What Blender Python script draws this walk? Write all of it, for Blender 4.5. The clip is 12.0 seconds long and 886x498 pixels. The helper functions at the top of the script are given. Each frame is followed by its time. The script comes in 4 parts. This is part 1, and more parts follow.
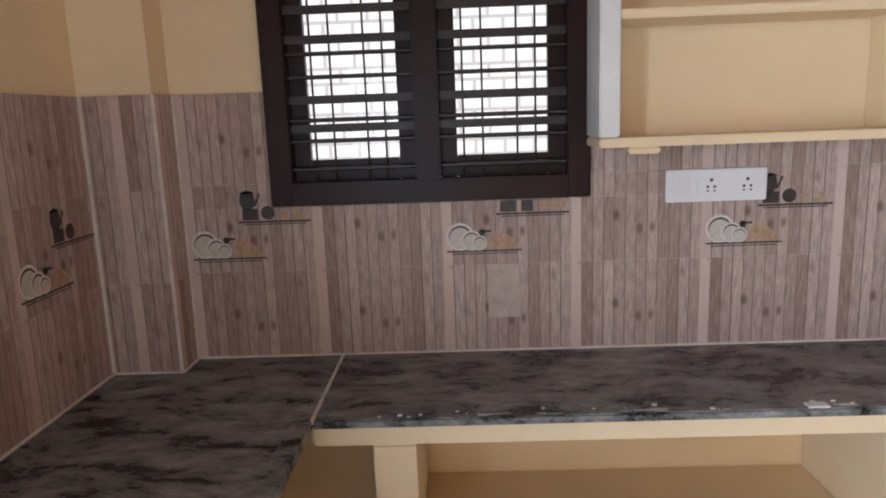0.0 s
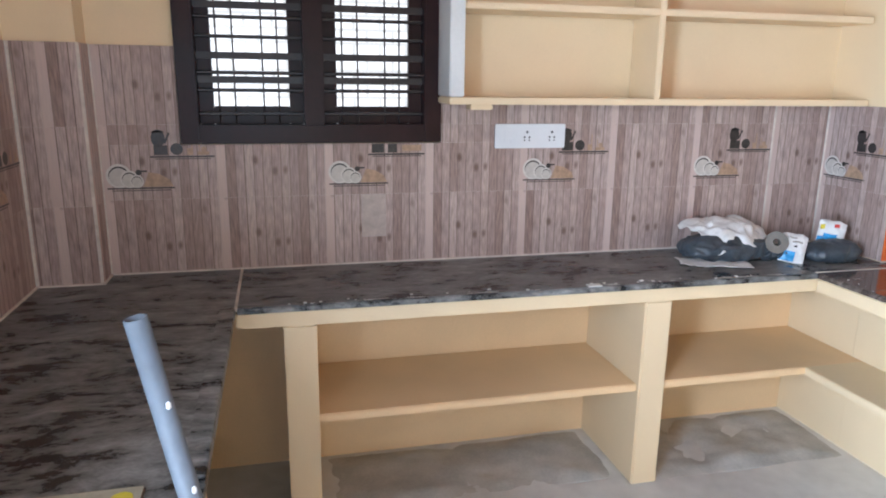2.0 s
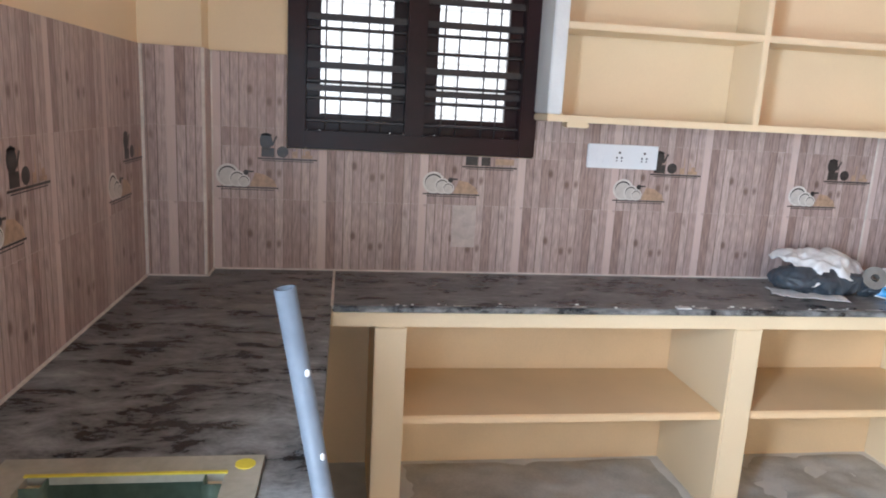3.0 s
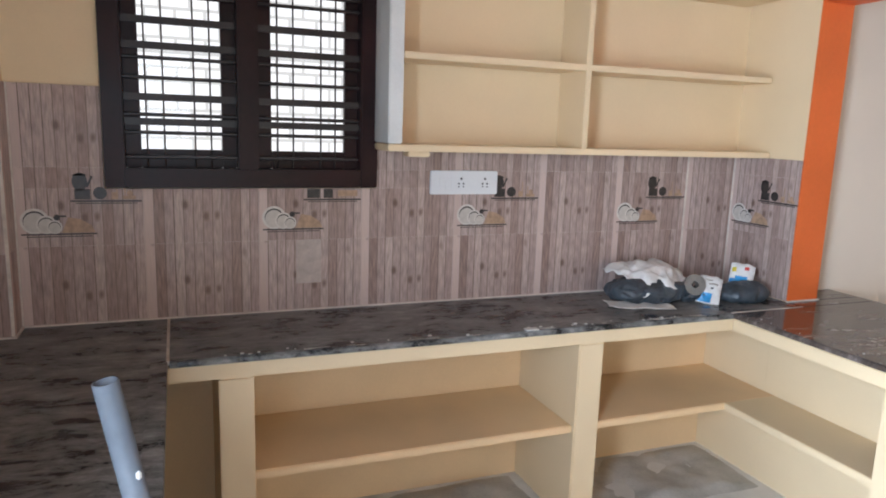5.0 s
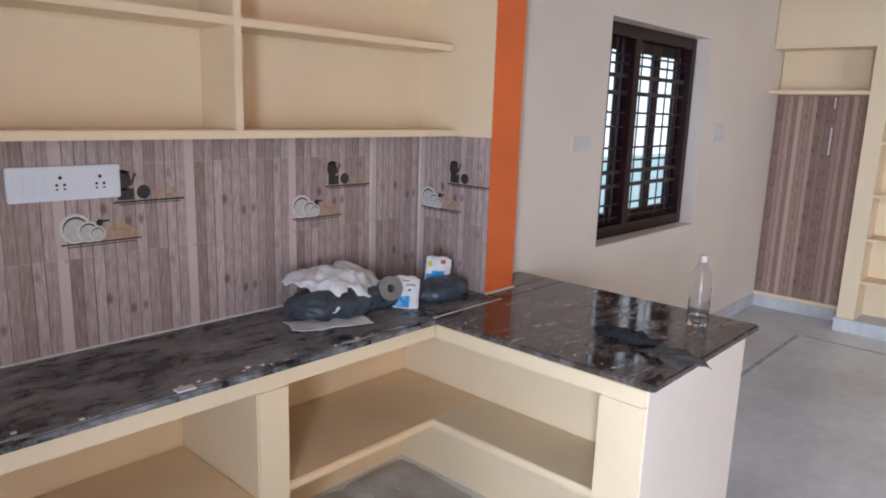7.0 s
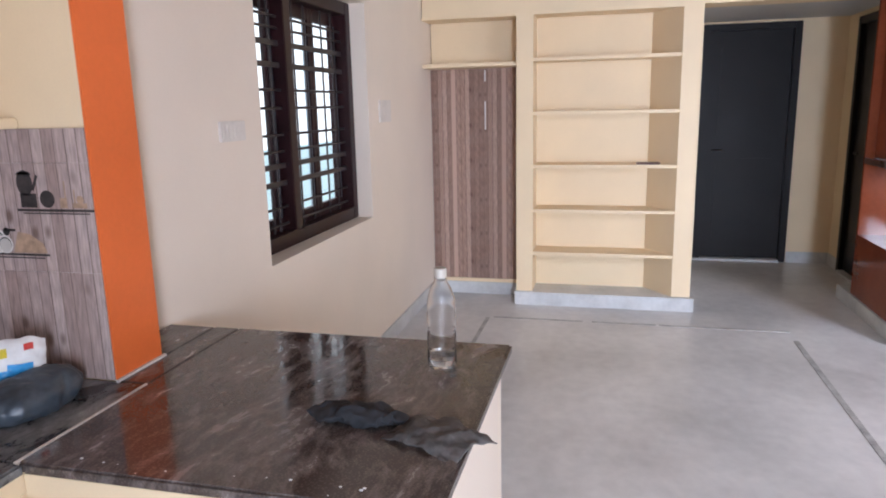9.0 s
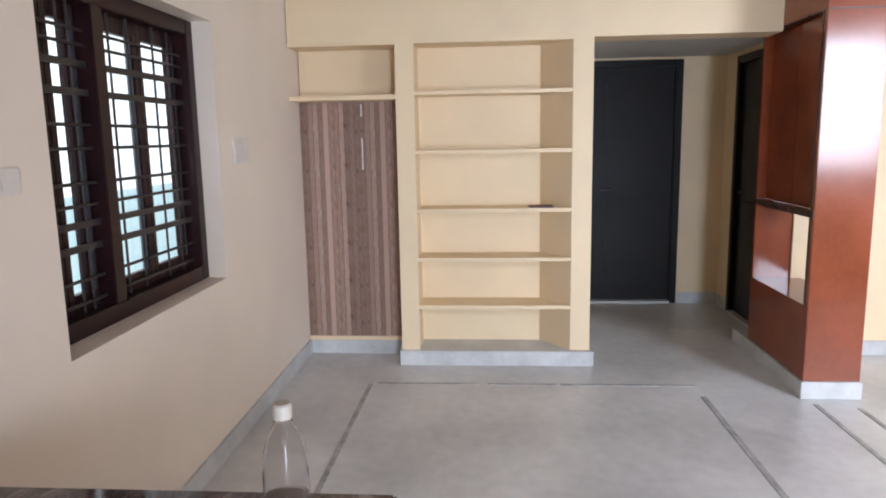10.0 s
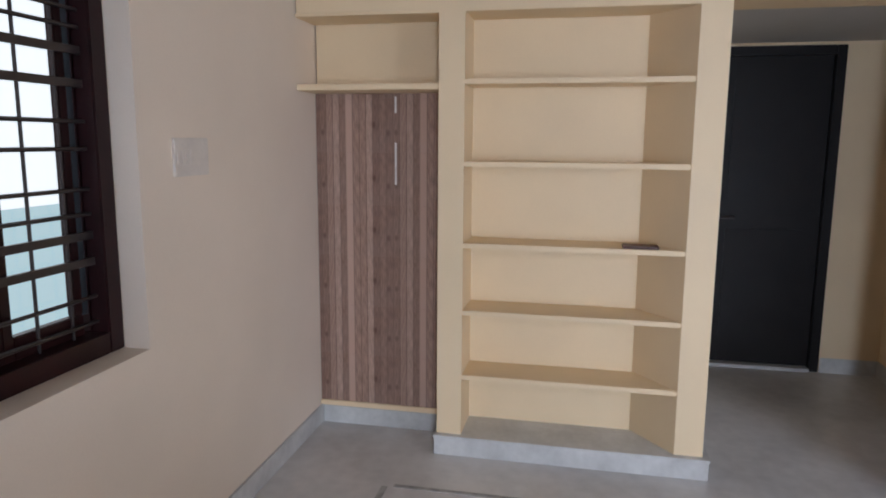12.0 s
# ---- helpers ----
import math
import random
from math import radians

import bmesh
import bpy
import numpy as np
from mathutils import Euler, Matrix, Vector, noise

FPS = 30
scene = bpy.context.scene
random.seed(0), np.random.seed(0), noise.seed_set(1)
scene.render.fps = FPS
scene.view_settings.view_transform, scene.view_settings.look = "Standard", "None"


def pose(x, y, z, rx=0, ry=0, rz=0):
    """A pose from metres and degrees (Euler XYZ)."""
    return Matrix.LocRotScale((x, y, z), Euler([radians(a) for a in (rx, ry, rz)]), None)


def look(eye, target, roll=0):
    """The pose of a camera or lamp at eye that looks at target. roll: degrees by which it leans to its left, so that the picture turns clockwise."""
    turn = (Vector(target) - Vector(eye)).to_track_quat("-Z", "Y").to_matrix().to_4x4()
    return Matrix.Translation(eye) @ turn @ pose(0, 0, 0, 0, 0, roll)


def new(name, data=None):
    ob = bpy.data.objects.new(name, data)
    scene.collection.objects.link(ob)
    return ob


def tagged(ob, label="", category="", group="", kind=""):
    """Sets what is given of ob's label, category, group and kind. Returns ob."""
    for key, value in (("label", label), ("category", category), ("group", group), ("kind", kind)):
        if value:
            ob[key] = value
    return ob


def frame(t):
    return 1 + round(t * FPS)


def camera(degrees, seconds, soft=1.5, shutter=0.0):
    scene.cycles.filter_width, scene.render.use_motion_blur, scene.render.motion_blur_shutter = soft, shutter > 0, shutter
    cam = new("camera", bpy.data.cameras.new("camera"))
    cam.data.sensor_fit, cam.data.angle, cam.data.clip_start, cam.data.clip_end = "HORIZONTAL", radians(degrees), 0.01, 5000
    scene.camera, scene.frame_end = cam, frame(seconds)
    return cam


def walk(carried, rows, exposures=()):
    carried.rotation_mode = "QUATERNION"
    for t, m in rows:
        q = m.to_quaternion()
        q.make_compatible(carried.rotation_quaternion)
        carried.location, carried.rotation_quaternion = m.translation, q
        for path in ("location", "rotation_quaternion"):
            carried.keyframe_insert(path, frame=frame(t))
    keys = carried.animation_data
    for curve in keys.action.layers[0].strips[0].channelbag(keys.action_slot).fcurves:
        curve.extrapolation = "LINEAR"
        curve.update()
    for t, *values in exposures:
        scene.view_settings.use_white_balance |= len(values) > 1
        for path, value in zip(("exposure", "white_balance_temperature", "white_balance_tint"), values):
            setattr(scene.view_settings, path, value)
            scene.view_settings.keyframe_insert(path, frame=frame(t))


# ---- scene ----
cam = camera(65.6, 12.0, soft=1.9)
PATH = [
    (0, (0.06, 0.03, 1.533), (0.009, 1.995, 1.163), -2.1),
    (0.5, (0.028, -0.211, 1.516), (0.04, 1.748, 1.117), 0.4),
    (1, (-0.001, -0.376, 1.514), (0.013, 1.566, 1.036), -0.2),
    (1.5, (-0.074, -0.485, 1.512), (0.208, 1.453, 1.104), 2.6),
    (2, (-0.166, -0.545, 1.519), (0.29, 1.344, 1.048), 0.7),
    (2.5, (-0.237, -0.58, 1.464), (0.05, 1.354, 1.044), 3.1),
    (4.5, (-0.331, -0.562, 1.525), (0.086, 1.357, 1.145), 3.0),
    (5, (-0.274, -0.508, 1.534), (0.444, 1.326, 1.185), 1.9),
    (5.5, (-0.163, -0.421, 1.554), (0.742, 1.326, 1.193), 2.2),
    (6, (-0.074, -0.326, 1.554), (0.88, 1.392, 1.183), 1.0),
    (6.5, (0.023, -0.169, 1.548), (1.252, 1.37, 1.198), 3.4),
    (6.7, (0.061, -0.096, 1.556), (1.391, 1.35, 1.18), 2.7),
    (8.3, (0.525, 0.389, 1.509), (2.327, 1.193, 1.185), 0.1),
    (8.5, (0.602, 0.442, 1.508), (2.451, 1.127, 1.171), -1.0),
    (9, (0.86, 0.508, 1.474), (2.76, 0.982, 1.066), -1.3),
    (9.5, (1.139, 0.53, 1.483), (3.067, 0.89, 1.092), -0.9),
    (10, (1.442, 0.579, 1.494), (3.411, 0.725, 1.175), -1.0),
    (10.5, (1.747, 0.524, 1.479), (3.715, 0.732, 1.195), -2.7),
    (11, (2.015, 0.493, 1.484), (3.96, 0.822, 1.153), 0.6),
    (11.5, (2.372, 0.517, 1.501), (4.321, 0.869, 1.23), 0.9),
    (12, (2.734, 0.515, 1.511), (4.668, 0.918, 1.2), 0.4),
]
walk(cam, [(t, look(eye, target, roll)) for t, eye, target, roll in PATH],
     exposures=[(0, -0.2, 6500, 15), (0.5, 0.05, 6100, 12), (1, 0.2, 6000, 12), (1.5, 0.3, 6000, 12), (2, 0.22, 6000, 12), (2.5, 0.32, 6000, 12), (4.5, 0.1, 6350, 11), (5.5, -0.3, 6200, 15), (6.5, -0.45, 6100, 17), (8.5, -0.05, 6300, 21), (9.5, -0.08, 6400, 20), (10.0, -0.2, 6450, 17), (10.5, -0.4, 6450, 17), (11, -0.5, 6450, 18), (11.5, -1.05, 6600, 23), (12, -0.75, 6450, 18)])

# ---- world, lamps, exposure ----
world = bpy.data.worlds.new("sky")
scene.world = world
world.use_nodes = True
wn = world.node_tree.nodes
sky = wn.new("ShaderNodeTexSky")
sky.sky_type, sky.sun_disc = "NISHITA", False
sky.sun_elevation, sky.sun_rotation = radians(53), radians(90)
wn["Background"].inputs[1].default_value = 0.12
world.node_tree.links.new(sky.outputs[0], wn["Background"].inputs[0])
sun = new("sun", bpy.data.lights.new("sun", "SUN"))
sun.data.energy, sun.data.angle, sun.data.color = 3.0, radians(0.5), (1, 0.95, 0.88)
sun.matrix_world = look((10, 0.4, 12), (1.0, 0, 0))


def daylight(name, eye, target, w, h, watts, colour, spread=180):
    """Area lamp standing in an opening: sky light, or added fill."""
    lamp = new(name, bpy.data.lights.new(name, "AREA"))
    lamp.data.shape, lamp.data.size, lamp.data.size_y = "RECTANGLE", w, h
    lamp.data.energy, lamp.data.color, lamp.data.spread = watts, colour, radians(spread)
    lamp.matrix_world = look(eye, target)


daylight("daylight_hall_west", (2.16, -2.75, 1.75), (5, -2.0, 0.5), 0.9, 1.25, 102, (0.74, 0.86, 1.0), 140)
daylight("daylight_west", (-1.2, -0.7, 1.05), (1, -0.2, 0.55), 0.5, 1.9, 116, (0.68, 0.83, 1.0), 120)
# unseen fill lamp, added to brighten the kitchen's west side
daylight("fill_south", (-0.5, -1.88, 1.05), (-0.4, 1, 0.7), 0.7, 1.9, 14, (0.72, 0.85, 1.0), 150)

# ---- materials ----


def material(name, colour, rough=0.6, vary=0.08, scale=6.0, metal=0.0, bump=0.0, fine=80.0, coat=0.0, dark=None, spec=0.5):
    """A surface with stains at one scale and grain at another."""
    m = bpy.data.materials.new(name)
    m.use_nodes = True
    n, l = m.node_tree.nodes, m.node_tree.links
    b = n["Principled BSDF"]
    co = n.new("ShaderNodeTexCoord")
    big, small = n.new("ShaderNodeTexNoise"), n.new("ShaderNodeTexNoise")
    big.inputs["Scale"].default_value, small.inputs["Scale"].default_value = scale, fine
    big.inputs["Detail"].default_value, small.inputs["Detail"].default_value = 5, 4
    l.new(co.outputs["Object"], big.inputs["Vector"])
    l.new(co.outputs["Object"], small.inputs["Vector"])
    add = n.new("ShaderNodeMath")
    add.operation = "MULTIPLY_ADD"
    l.new(small.outputs["Fac"], add.inputs[0])
    add.inputs[1].default_value = 0.35
    l.new(big.outputs["Fac"], add.inputs[2])
    ramp = n.new("ShaderNodeValToRGB")
    lo = dark or tuple(c * (1 - 2 * vary) for c in colour)
    hi = tuple(min(1, c * (1 + vary)) for c in colour)
    ramp.color_ramp.elements[0].position, ramp.color_ramp.elements[0].color = 0.42, (*lo, 1)
    ramp.color_ramp.elements[1].position, ramp.color_ramp.elements[1].color = 0.88, (*hi, 1)
    l.new(add.outputs[0], ramp.inputs[0])
    l.new(ramp.outputs[0], b.inputs["Base Color"])
    rr = n.new("ShaderNodeMapRange")
    rr.inputs["To Min"].default_value, rr.inputs["To Max"].default_value = max(0.02, rough - 0.1), min(1, rough + 0.1)
    l.new(big.outputs["Fac"], rr.inputs["Value"])
    l.new(rr.outputs[0], b.inputs["Roughness"])
    b.inputs["Metallic"].default_value, b.inputs["Coat Weight"].default_value = metal, coat
    b.inputs["Coat Roughness"].default_value = 0.12
    b.inputs["Specular IOR Level"].default_value = spec
    if bump:
        bn = n.new("ShaderNodeBump")
        bn.inputs["Strength"].default_value, bn.inputs["Distance"].default_value = bump, 0.004
        l.new(add.outputs[0], bn.inputs["Height"])
        l.new(bn.outputs[0], b.inputs["Normal"])
    return m


def tile_material(name, planks, light, mid, deep, seed, variants=3.0):
    """Glazed tile printed with upright wooden boards; UV in tile widths and heights."""
    m = bpy.data.materials.new(name)
    m.use_nodes = True
    n, l = m.node_tree.nodes, m.node_tree.links
    b = n["Principled BSDF"]
    uv = n.new("ShaderNodeUVMap")
    sep = n.new("ShaderNodeSeparateXYZ")
    l.new(uv.outputs[0], sep.inputs[0])

    def math_node(op, a, c=None, v=0.0):
        k = n.new("ShaderNodeMath")
        k.operation = op
        l.new(a, k.inputs[0])
        if c is not None:
            l.new(c, k.inputs[1])
        else:
            k.inputs[1].default_value = v
        return k.outputs[0]

    u = math_node("MULTIPLY", sep.outputs["X"], None, planks)
    cell = math_node("FLOOR", u)
    frac = math_node("FRACT", u)
    white = n.new("ShaderNodeTexWhiteNoise")
    white.noise_dimensions = "1D"
    info = n.new("ShaderNodeObjectInfo")
    variant = math_node("MULTIPLY", math_node("FLOOR", math_node("MULTIPLY", info.outputs["Random"], None, variants)), None, 40.0)
    l.new(math_node("ADD", math_node("ADD", cell, None, seed), variant), white.inputs["W"])
    tone = n.new("ShaderNodeValToRGB")
    e = tone.color_ramp.elements
    e[0].position, e[0].color = 0.0, (*deep, 1)
    e[1].position, e[1].color = 1.0, (*light, 1)
    k = e.new(0.45)
    k.color = (*mid, 1)
    l.new(white.outputs["Value"], tone.inputs[0])
    # grain drawn out along the boards
    mp = n.new("ShaderNodeMapping")
    mp.inputs["Scale"].default_value = (38, 3.2, 1)
    l.new(uv.outputs[0], mp.inputs[0])
    grain = n.new("ShaderNodeTexNoise")
    grain.inputs["Scale"].default_value, grain.inputs["Detail"].default_value = 1.6, 6
    l.new(mp.outputs[0], grain.inputs["Vector"])
    gr = n.new("ShaderNodeMapRange")
    gr.inputs["From Min"].default_value, gr.inputs["From Max"].default_value = 0.3, 0.75
    gr.inputs["To Min"].default_value, gr.inputs["To Max"].default_value = 0.62, 1.18
    l.new(grain.outputs["Fac"], gr.inputs["Value"])
    mul = n.new("ShaderNodeMix")
    mul.data_type, mul.blend_type = "RGBA", "MULTIPLY"
    mul.inputs["Factor"].default_value = 1
    l.new(tone.outputs[0], mul.inputs["A"])
    l.new(gr.outputs[0], mul.inputs["B"])
    # dark joints between the printed boards
    edge = math_node("LESS_THAN", frac, None, 0.085)
    strength = math_node("MULTIPLY", math_node("MULTIPLY", edge, math_node("ADD", white.outputs["Value"], None, 0.5)), None, 0.66)
    joint = n.new("ShaderNodeMix")
    joint.data_type = "RGBA"
    l.new(strength, joint.inputs["Factor"])
    l.new(mul.outputs["Result"], joint.inputs["A"])
    joint.inputs["B"].default_value = (0.08, 0.045, 0.03, 1)
    # one pale board at each side of the tile
    side = math_node("LESS_THAN", cell, None, 0.5)
    pale = n.new("ShaderNodeMix")
    pale.data_type = "RGBA"
    l.new(math_node("MULTIPLY", side, None, 0.75), pale.inputs["Factor"])
    l.new(joint.outputs["Result"], pale.inputs["A"])
    pale.inputs["B"].default_value = (*(min(1, c * 1.12) for c in light), 1)
    # knots
    mk = n.new("ShaderNodeMapping")
    mk.inputs["Scale"].default_value = (planks / 2.2, 2.2, 1)
    l.new(uv.outputs[0], mk.inputs[0])
    vor = n.new("ShaderNodeTexVoronoi")
    vor.inputs["Scale"].default_value = 1.0
    l.new(mk.outputs[0], vor.inputs["Vector"])
    kn = n.new("ShaderNodeMapRange")
    kn.inputs["From Min"].default_value, kn.inputs["From Max"].default_value = 0.07, 0.19
    kn.inputs["To Min"].default_value, kn.inputs["To Max"].default_value = 0.75, 0.0
    l.new(vor.outputs["Distance"], kn.inputs["Value"])
    knot = n.new("ShaderNodeMix")
    knot.data_type = "RGBA"
    l.new(kn.outputs[0], knot.inputs["Factor"])
    l.new(pale.outputs["Result"], knot.inputs["A"])
    knot.inputs["B"].default_value = (0.11, 0.055, 0.035, 1)
    # cement dust wiped over the glaze
    co = n.new("ShaderNodeTexCoord")
    dn = n.new("ShaderNodeTexNoise")
    dn.inputs["Scale"].default_value, dn.inputs["Detail"].default_value = 3.0, 4
    l.new(co.outputs["Object"], dn.inputs["Vector"])
    dr = n.new("ShaderNodeMapRange")
    dr.inputs["From Min"].default_value, dr.inputs["From Max"].default_value = 0.4, 0.8
    dr.inputs["To Max"].default_value = 0.16
    l.new(dn.outputs["Fac"], dr.inputs["Value"])
    dust = n.new("ShaderNodeMix")
    dust.data_type = "RGBA"
    l.new(dr.outputs[0], dust.inputs["Factor"])
    l.new(knot.outputs["Result"], dust.inputs["A"])
    dust.inputs["B"].default_value = (0.43, 0.35, 0.315, 1)
    l.new(dust.outputs["Result"], b.inputs["Base Color"])
    b.inputs["Roughness"].default_value = 0.38
    b.inputs["Specular IOR Level"].default_value = 0.4
    return m


def granite_material(name, base, dust, amount, rough, low, high):
    """Polished dark stone with smears of cement dust."""
    m = bpy.data.materials.new(name)
    m.use_nodes = True
    n, l = m.node_tree.nodes, m.node_tree.links
    b = n["Principled BSDF"]
    co = n.new("ShaderNodeTexCoord")
    warp = n.new("ShaderNodeTexNoise")
    warp.inputs["Scale"].default_value, warp.inputs["Detail"].default_value = 3, 3
    l.new(co.outputs["Object"], warp.inputs["Vector"])
    addv = n.new("ShaderNodeMix")
    addv.data_type, addv.blend_type = "RGBA", "LINEAR_LIGHT"
    addv.inputs["Factor"].default_value = 0.09
    l.new(co.outputs["Object"], addv.inputs["A"])
    l.new(warp.outputs["Color"], addv.inputs["B"])
    mp = n.new("ShaderNodeMapping")
    mp.inputs["Scale"].default_value = (5, 12, 8)
    mp.inputs["Rotation"].default_value = (0, 0, 0.25)
    l.new(addv.outputs["Result"], mp.inputs[0])
    smear = n.new("ShaderNodeTexNoise")
    smear.inputs["Scale"].default_value, smear.inputs["Detail"].default_value, smear.inputs["Roughness"].default_value = 1.3, 12, 0.72
    l.new(mp.outputs[0], smear.inputs["Vector"])
    ramp = n.new("ShaderNodeValToRGB")
    e = ramp.color_ramp.elements
    e[0].position, e[0].color = low, (0, 0, 0, 1)
    e[1].position, e[1].color = high, (amount, amount, amount, 1)
    l.new(smear.outputs["Fac"], ramp.inputs[0])
    speck = n.new("ShaderNodeTexVoronoi")
    speck.inputs["Scale"].default_value = 170
    l.new(co.outputs["Object"], speck.inputs["Vector"])
    sr = n.new("ShaderNodeValToRGB")
    sr.color_ramp.elements[0].color = (*(c * 2.2 for c in base), 1)
    sr.color_ramp.elements[1].color = (*base, 1)
    sr.color_ramp.elements[1].position = 0.5
    l.new(speck.outputs["Distance"], sr.inputs[0])
    mix = n.new("ShaderNodeMix")
    mix.data_type = "RGBA"
    l.new(ramp.outputs[0], mix.inputs["Factor"])
    l.new(sr.outputs[0], mix.inputs["A"])
    mix.inputs["B"].default_value = (*dust, 1)
    l.new(mix.outputs["Result"], b.inputs["Base Color"])
    rr = n.new("ShaderNodeMapRange")
    rr.inputs["To Min"].default_value, rr.inputs["To Max"].default_value = rough, 0.75
    l.new(ramp.outputs[0], rr.inputs["Value"])
    l.new(rr.outputs[0], b.inputs["Roughness"])
    return m


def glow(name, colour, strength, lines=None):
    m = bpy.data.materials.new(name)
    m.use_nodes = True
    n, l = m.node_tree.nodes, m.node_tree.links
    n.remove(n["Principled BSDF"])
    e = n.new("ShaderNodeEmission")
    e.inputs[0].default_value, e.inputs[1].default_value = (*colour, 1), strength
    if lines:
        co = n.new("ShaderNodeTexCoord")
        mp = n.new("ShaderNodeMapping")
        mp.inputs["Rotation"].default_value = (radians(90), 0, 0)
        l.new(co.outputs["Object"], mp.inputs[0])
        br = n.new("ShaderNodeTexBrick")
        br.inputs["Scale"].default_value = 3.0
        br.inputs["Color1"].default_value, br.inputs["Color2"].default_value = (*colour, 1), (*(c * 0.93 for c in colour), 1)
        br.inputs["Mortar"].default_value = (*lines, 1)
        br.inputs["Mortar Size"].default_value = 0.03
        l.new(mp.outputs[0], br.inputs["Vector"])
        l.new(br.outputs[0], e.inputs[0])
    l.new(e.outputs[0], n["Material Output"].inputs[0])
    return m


CREAM = material("cream_wall_paint", (0.82, 0.64, 0.41), 0.55, 0.03, 2.5, bump=0.12, fine=160)
# cream deepened to apricot: warm bounce light of the shaded bays as colour
APRICOT = material("cream_with_warm_bounce", (0.86, 0.60, 0.34), 0.55, 0.05, 2.5, bump=0.12, fine=160)
PINK = material("peach_wall_paint", (0.82, 0.705, 0.585), 0.55, 0.03, 2.0, bump=0.12, fine=160)
WHITE = material("white_ceiling_paint", (0.62, 0.61, 0.59), 0.7, 0.03, 2.0, bump=0.1)
# cream paint with the cool daylight from the west put into its colour
SIDELIT = material("cool_daylit_cream", (0.74, 0.75, 0.73), 0.5, 0.05, 6.0, bump=0.1)
ORANGE = material("orange_paint", (0.80, 0.16, 0.035), 0.45, 0.05, 4.0, bump=0.08)
FLOOR = material("grey_marble_floor", (0.64, 0.63, 0.615), 0.34, 0.14, 1.6, bump=0.03, fine=14)
STRIP = material("dark_inlay_stone", (0.47, 0.465, 0.45), 0.5, 0.1, 11.0, fine=60, dark=(0.19, 0.187, 0.18))
MARBLE = material("white_marble_skirting", (0.58, 0.58, 0.565), 0.4, 0.12, 5.0, fine=30)
DUSTY = material("dusty_cement_ledge", (0.47, 0.45, 0.42), 0.85, 0.14, 6.0, bump=0.3)
DARKWOOD = material("dark_brown_varnish", (0.022, 0.006, 0.007), 0.36, 0.25, 5.0, bump=0.15, fine=50, spec=0.25)
DOORWOOD = material("near_black_door_varnish", (0.009, 0.007, 0.007), 0.45, 0.2, 4.0, bump=0.1, spec=0.2)
IRON = material("dark_painted_iron", (0.03, 0.022, 0.022), 0.4, 0.2, 20.0)
LAMINATE = material("glossy_red_brown_laminate", (0.27, 0.064, 0.026), 0.17, 0.12, 3.0, fine=40, coat=0.2, spec=0.4)
LAMEDGE = material("dark_laminate_edge", (0.06, 0.02, 0.012), 0.3, 0.1)
STEEL = material("polished_steel", (0.75, 0.76, 0.78), 0.16, 0.05, 10, metal=1.0)
GRANITE = granite_material("dusty_black_granite", (0.014, 0.013, 0.013), (0.42, 0.415, 0.40), 0.95, 0.22, 0.41, 0.70)
POLISHED = granite_material("polished_brown_granite", (0.066, 0.05, 0.043), (0.44, 0.37, 0.335), 0.6, 0.07, 0.47, 0.74)
GROUT = material("pale_tile_grout", (0.68, 0.61, 0.54), 0.85, 0.1, 20)
TILE = tile_material("wood_print_tile", 12, (0.58, 0.455, 0.41), (0.455, 0.335, 0.297), (0.345, 0.235, 0.20), 3.0)
BROWNGROUT = material("brown_tile_grout", (0.33, 0.22, 0.17), 0.85, 0.1, 20)
TILE2 = tile_material("brown_wood_print_tile", 11, (0.50, 0.335, 0.26), (0.36, 0.22, 0.165), (0.21, 0.12, 0.09), 34.0, 1.0)
PRINTDARK = material("dark_printed_glaze", (0.035, 0.028, 0.025), 0.35, 0.3, 40)
PRINTWHITE = material("white_printed_glaze", (0.66, 0.62, 0.57), 0.35, 0.05, 40)
PRINTGREY = material("grey_printed_glaze", (0.34, 0.30, 0.255), 0.35, 0.1, 40)
PRINTPALE = material("pale_grey_printed_glaze", (0.56, 0.52, 0.47), 0.35, 0.06, 40)
PRINTTAN = material("tan_printed_glaze", (0.43, 0.28, 0.18), 0.35, 0.15, 40)
SMEAR = material("pale_dried_smear_on_tile", (0.50, 0.42, 0.375), 0.6, 0.12, 25)
PLASTIC = material("white_switch_plastic", (0.78, 0.79, 0.80), 0.3, 0.02, 10)
SLOT = material("dark_socket_hole", (0.04, 0.04, 0.04), 0.6, 0.05)
FILM = material("bluish_film_on_switch", (0.73, 0.665, 0.595), 0.4, 0.06, 12)
PVC = material("grey_pvc_pipe", (0.14, 0.16, 0.185), 0.55, 0.1, 14, fine=60)
BLACKBAG = material("black_polythene", (0.05, 0.064, 0.078), 0.4, 0.3, 12)
WHITEBAG = material("crumpled_white_sack", (0.74, 0.73, 0.71), 0.6, 0.1, 14)
BLUEPRINT = material("bright_blue_print", (0.03, 0.30, 0.62), 0.35, 0.1, 20)
REDPRINT = material("red_print", (0.6, 0.06, 0.05), 0.4, 0.1, 20)
YELLOW = material("yellow_sticker", (0.70, 0.55, 0.05), 0.5, 0.1, 20)
TAPE = material("clear_brown_tape", (0.20, 0.185, 0.165), 0.3, 0.1, 30)
RIM = material("film_covered_steel_rim", (0.44, 0.40, 0.31), 0.45, 0.15, 9, metal=0.2)
BASIN = material("green_filmed_steel_basin", (0.075, 0.11, 0.075), 0.35, 0.25, 5, metal=0.3)
CLOTH = material("black_rag", (0.02, 0.021, 0.024), 0.85, 0.3, 20, bump=0.5)
GREYCLOTH = material("dark_grey_rag", (0.10, 0.092, 0.086), 0.85, 0.3, 20, bump=0.5)
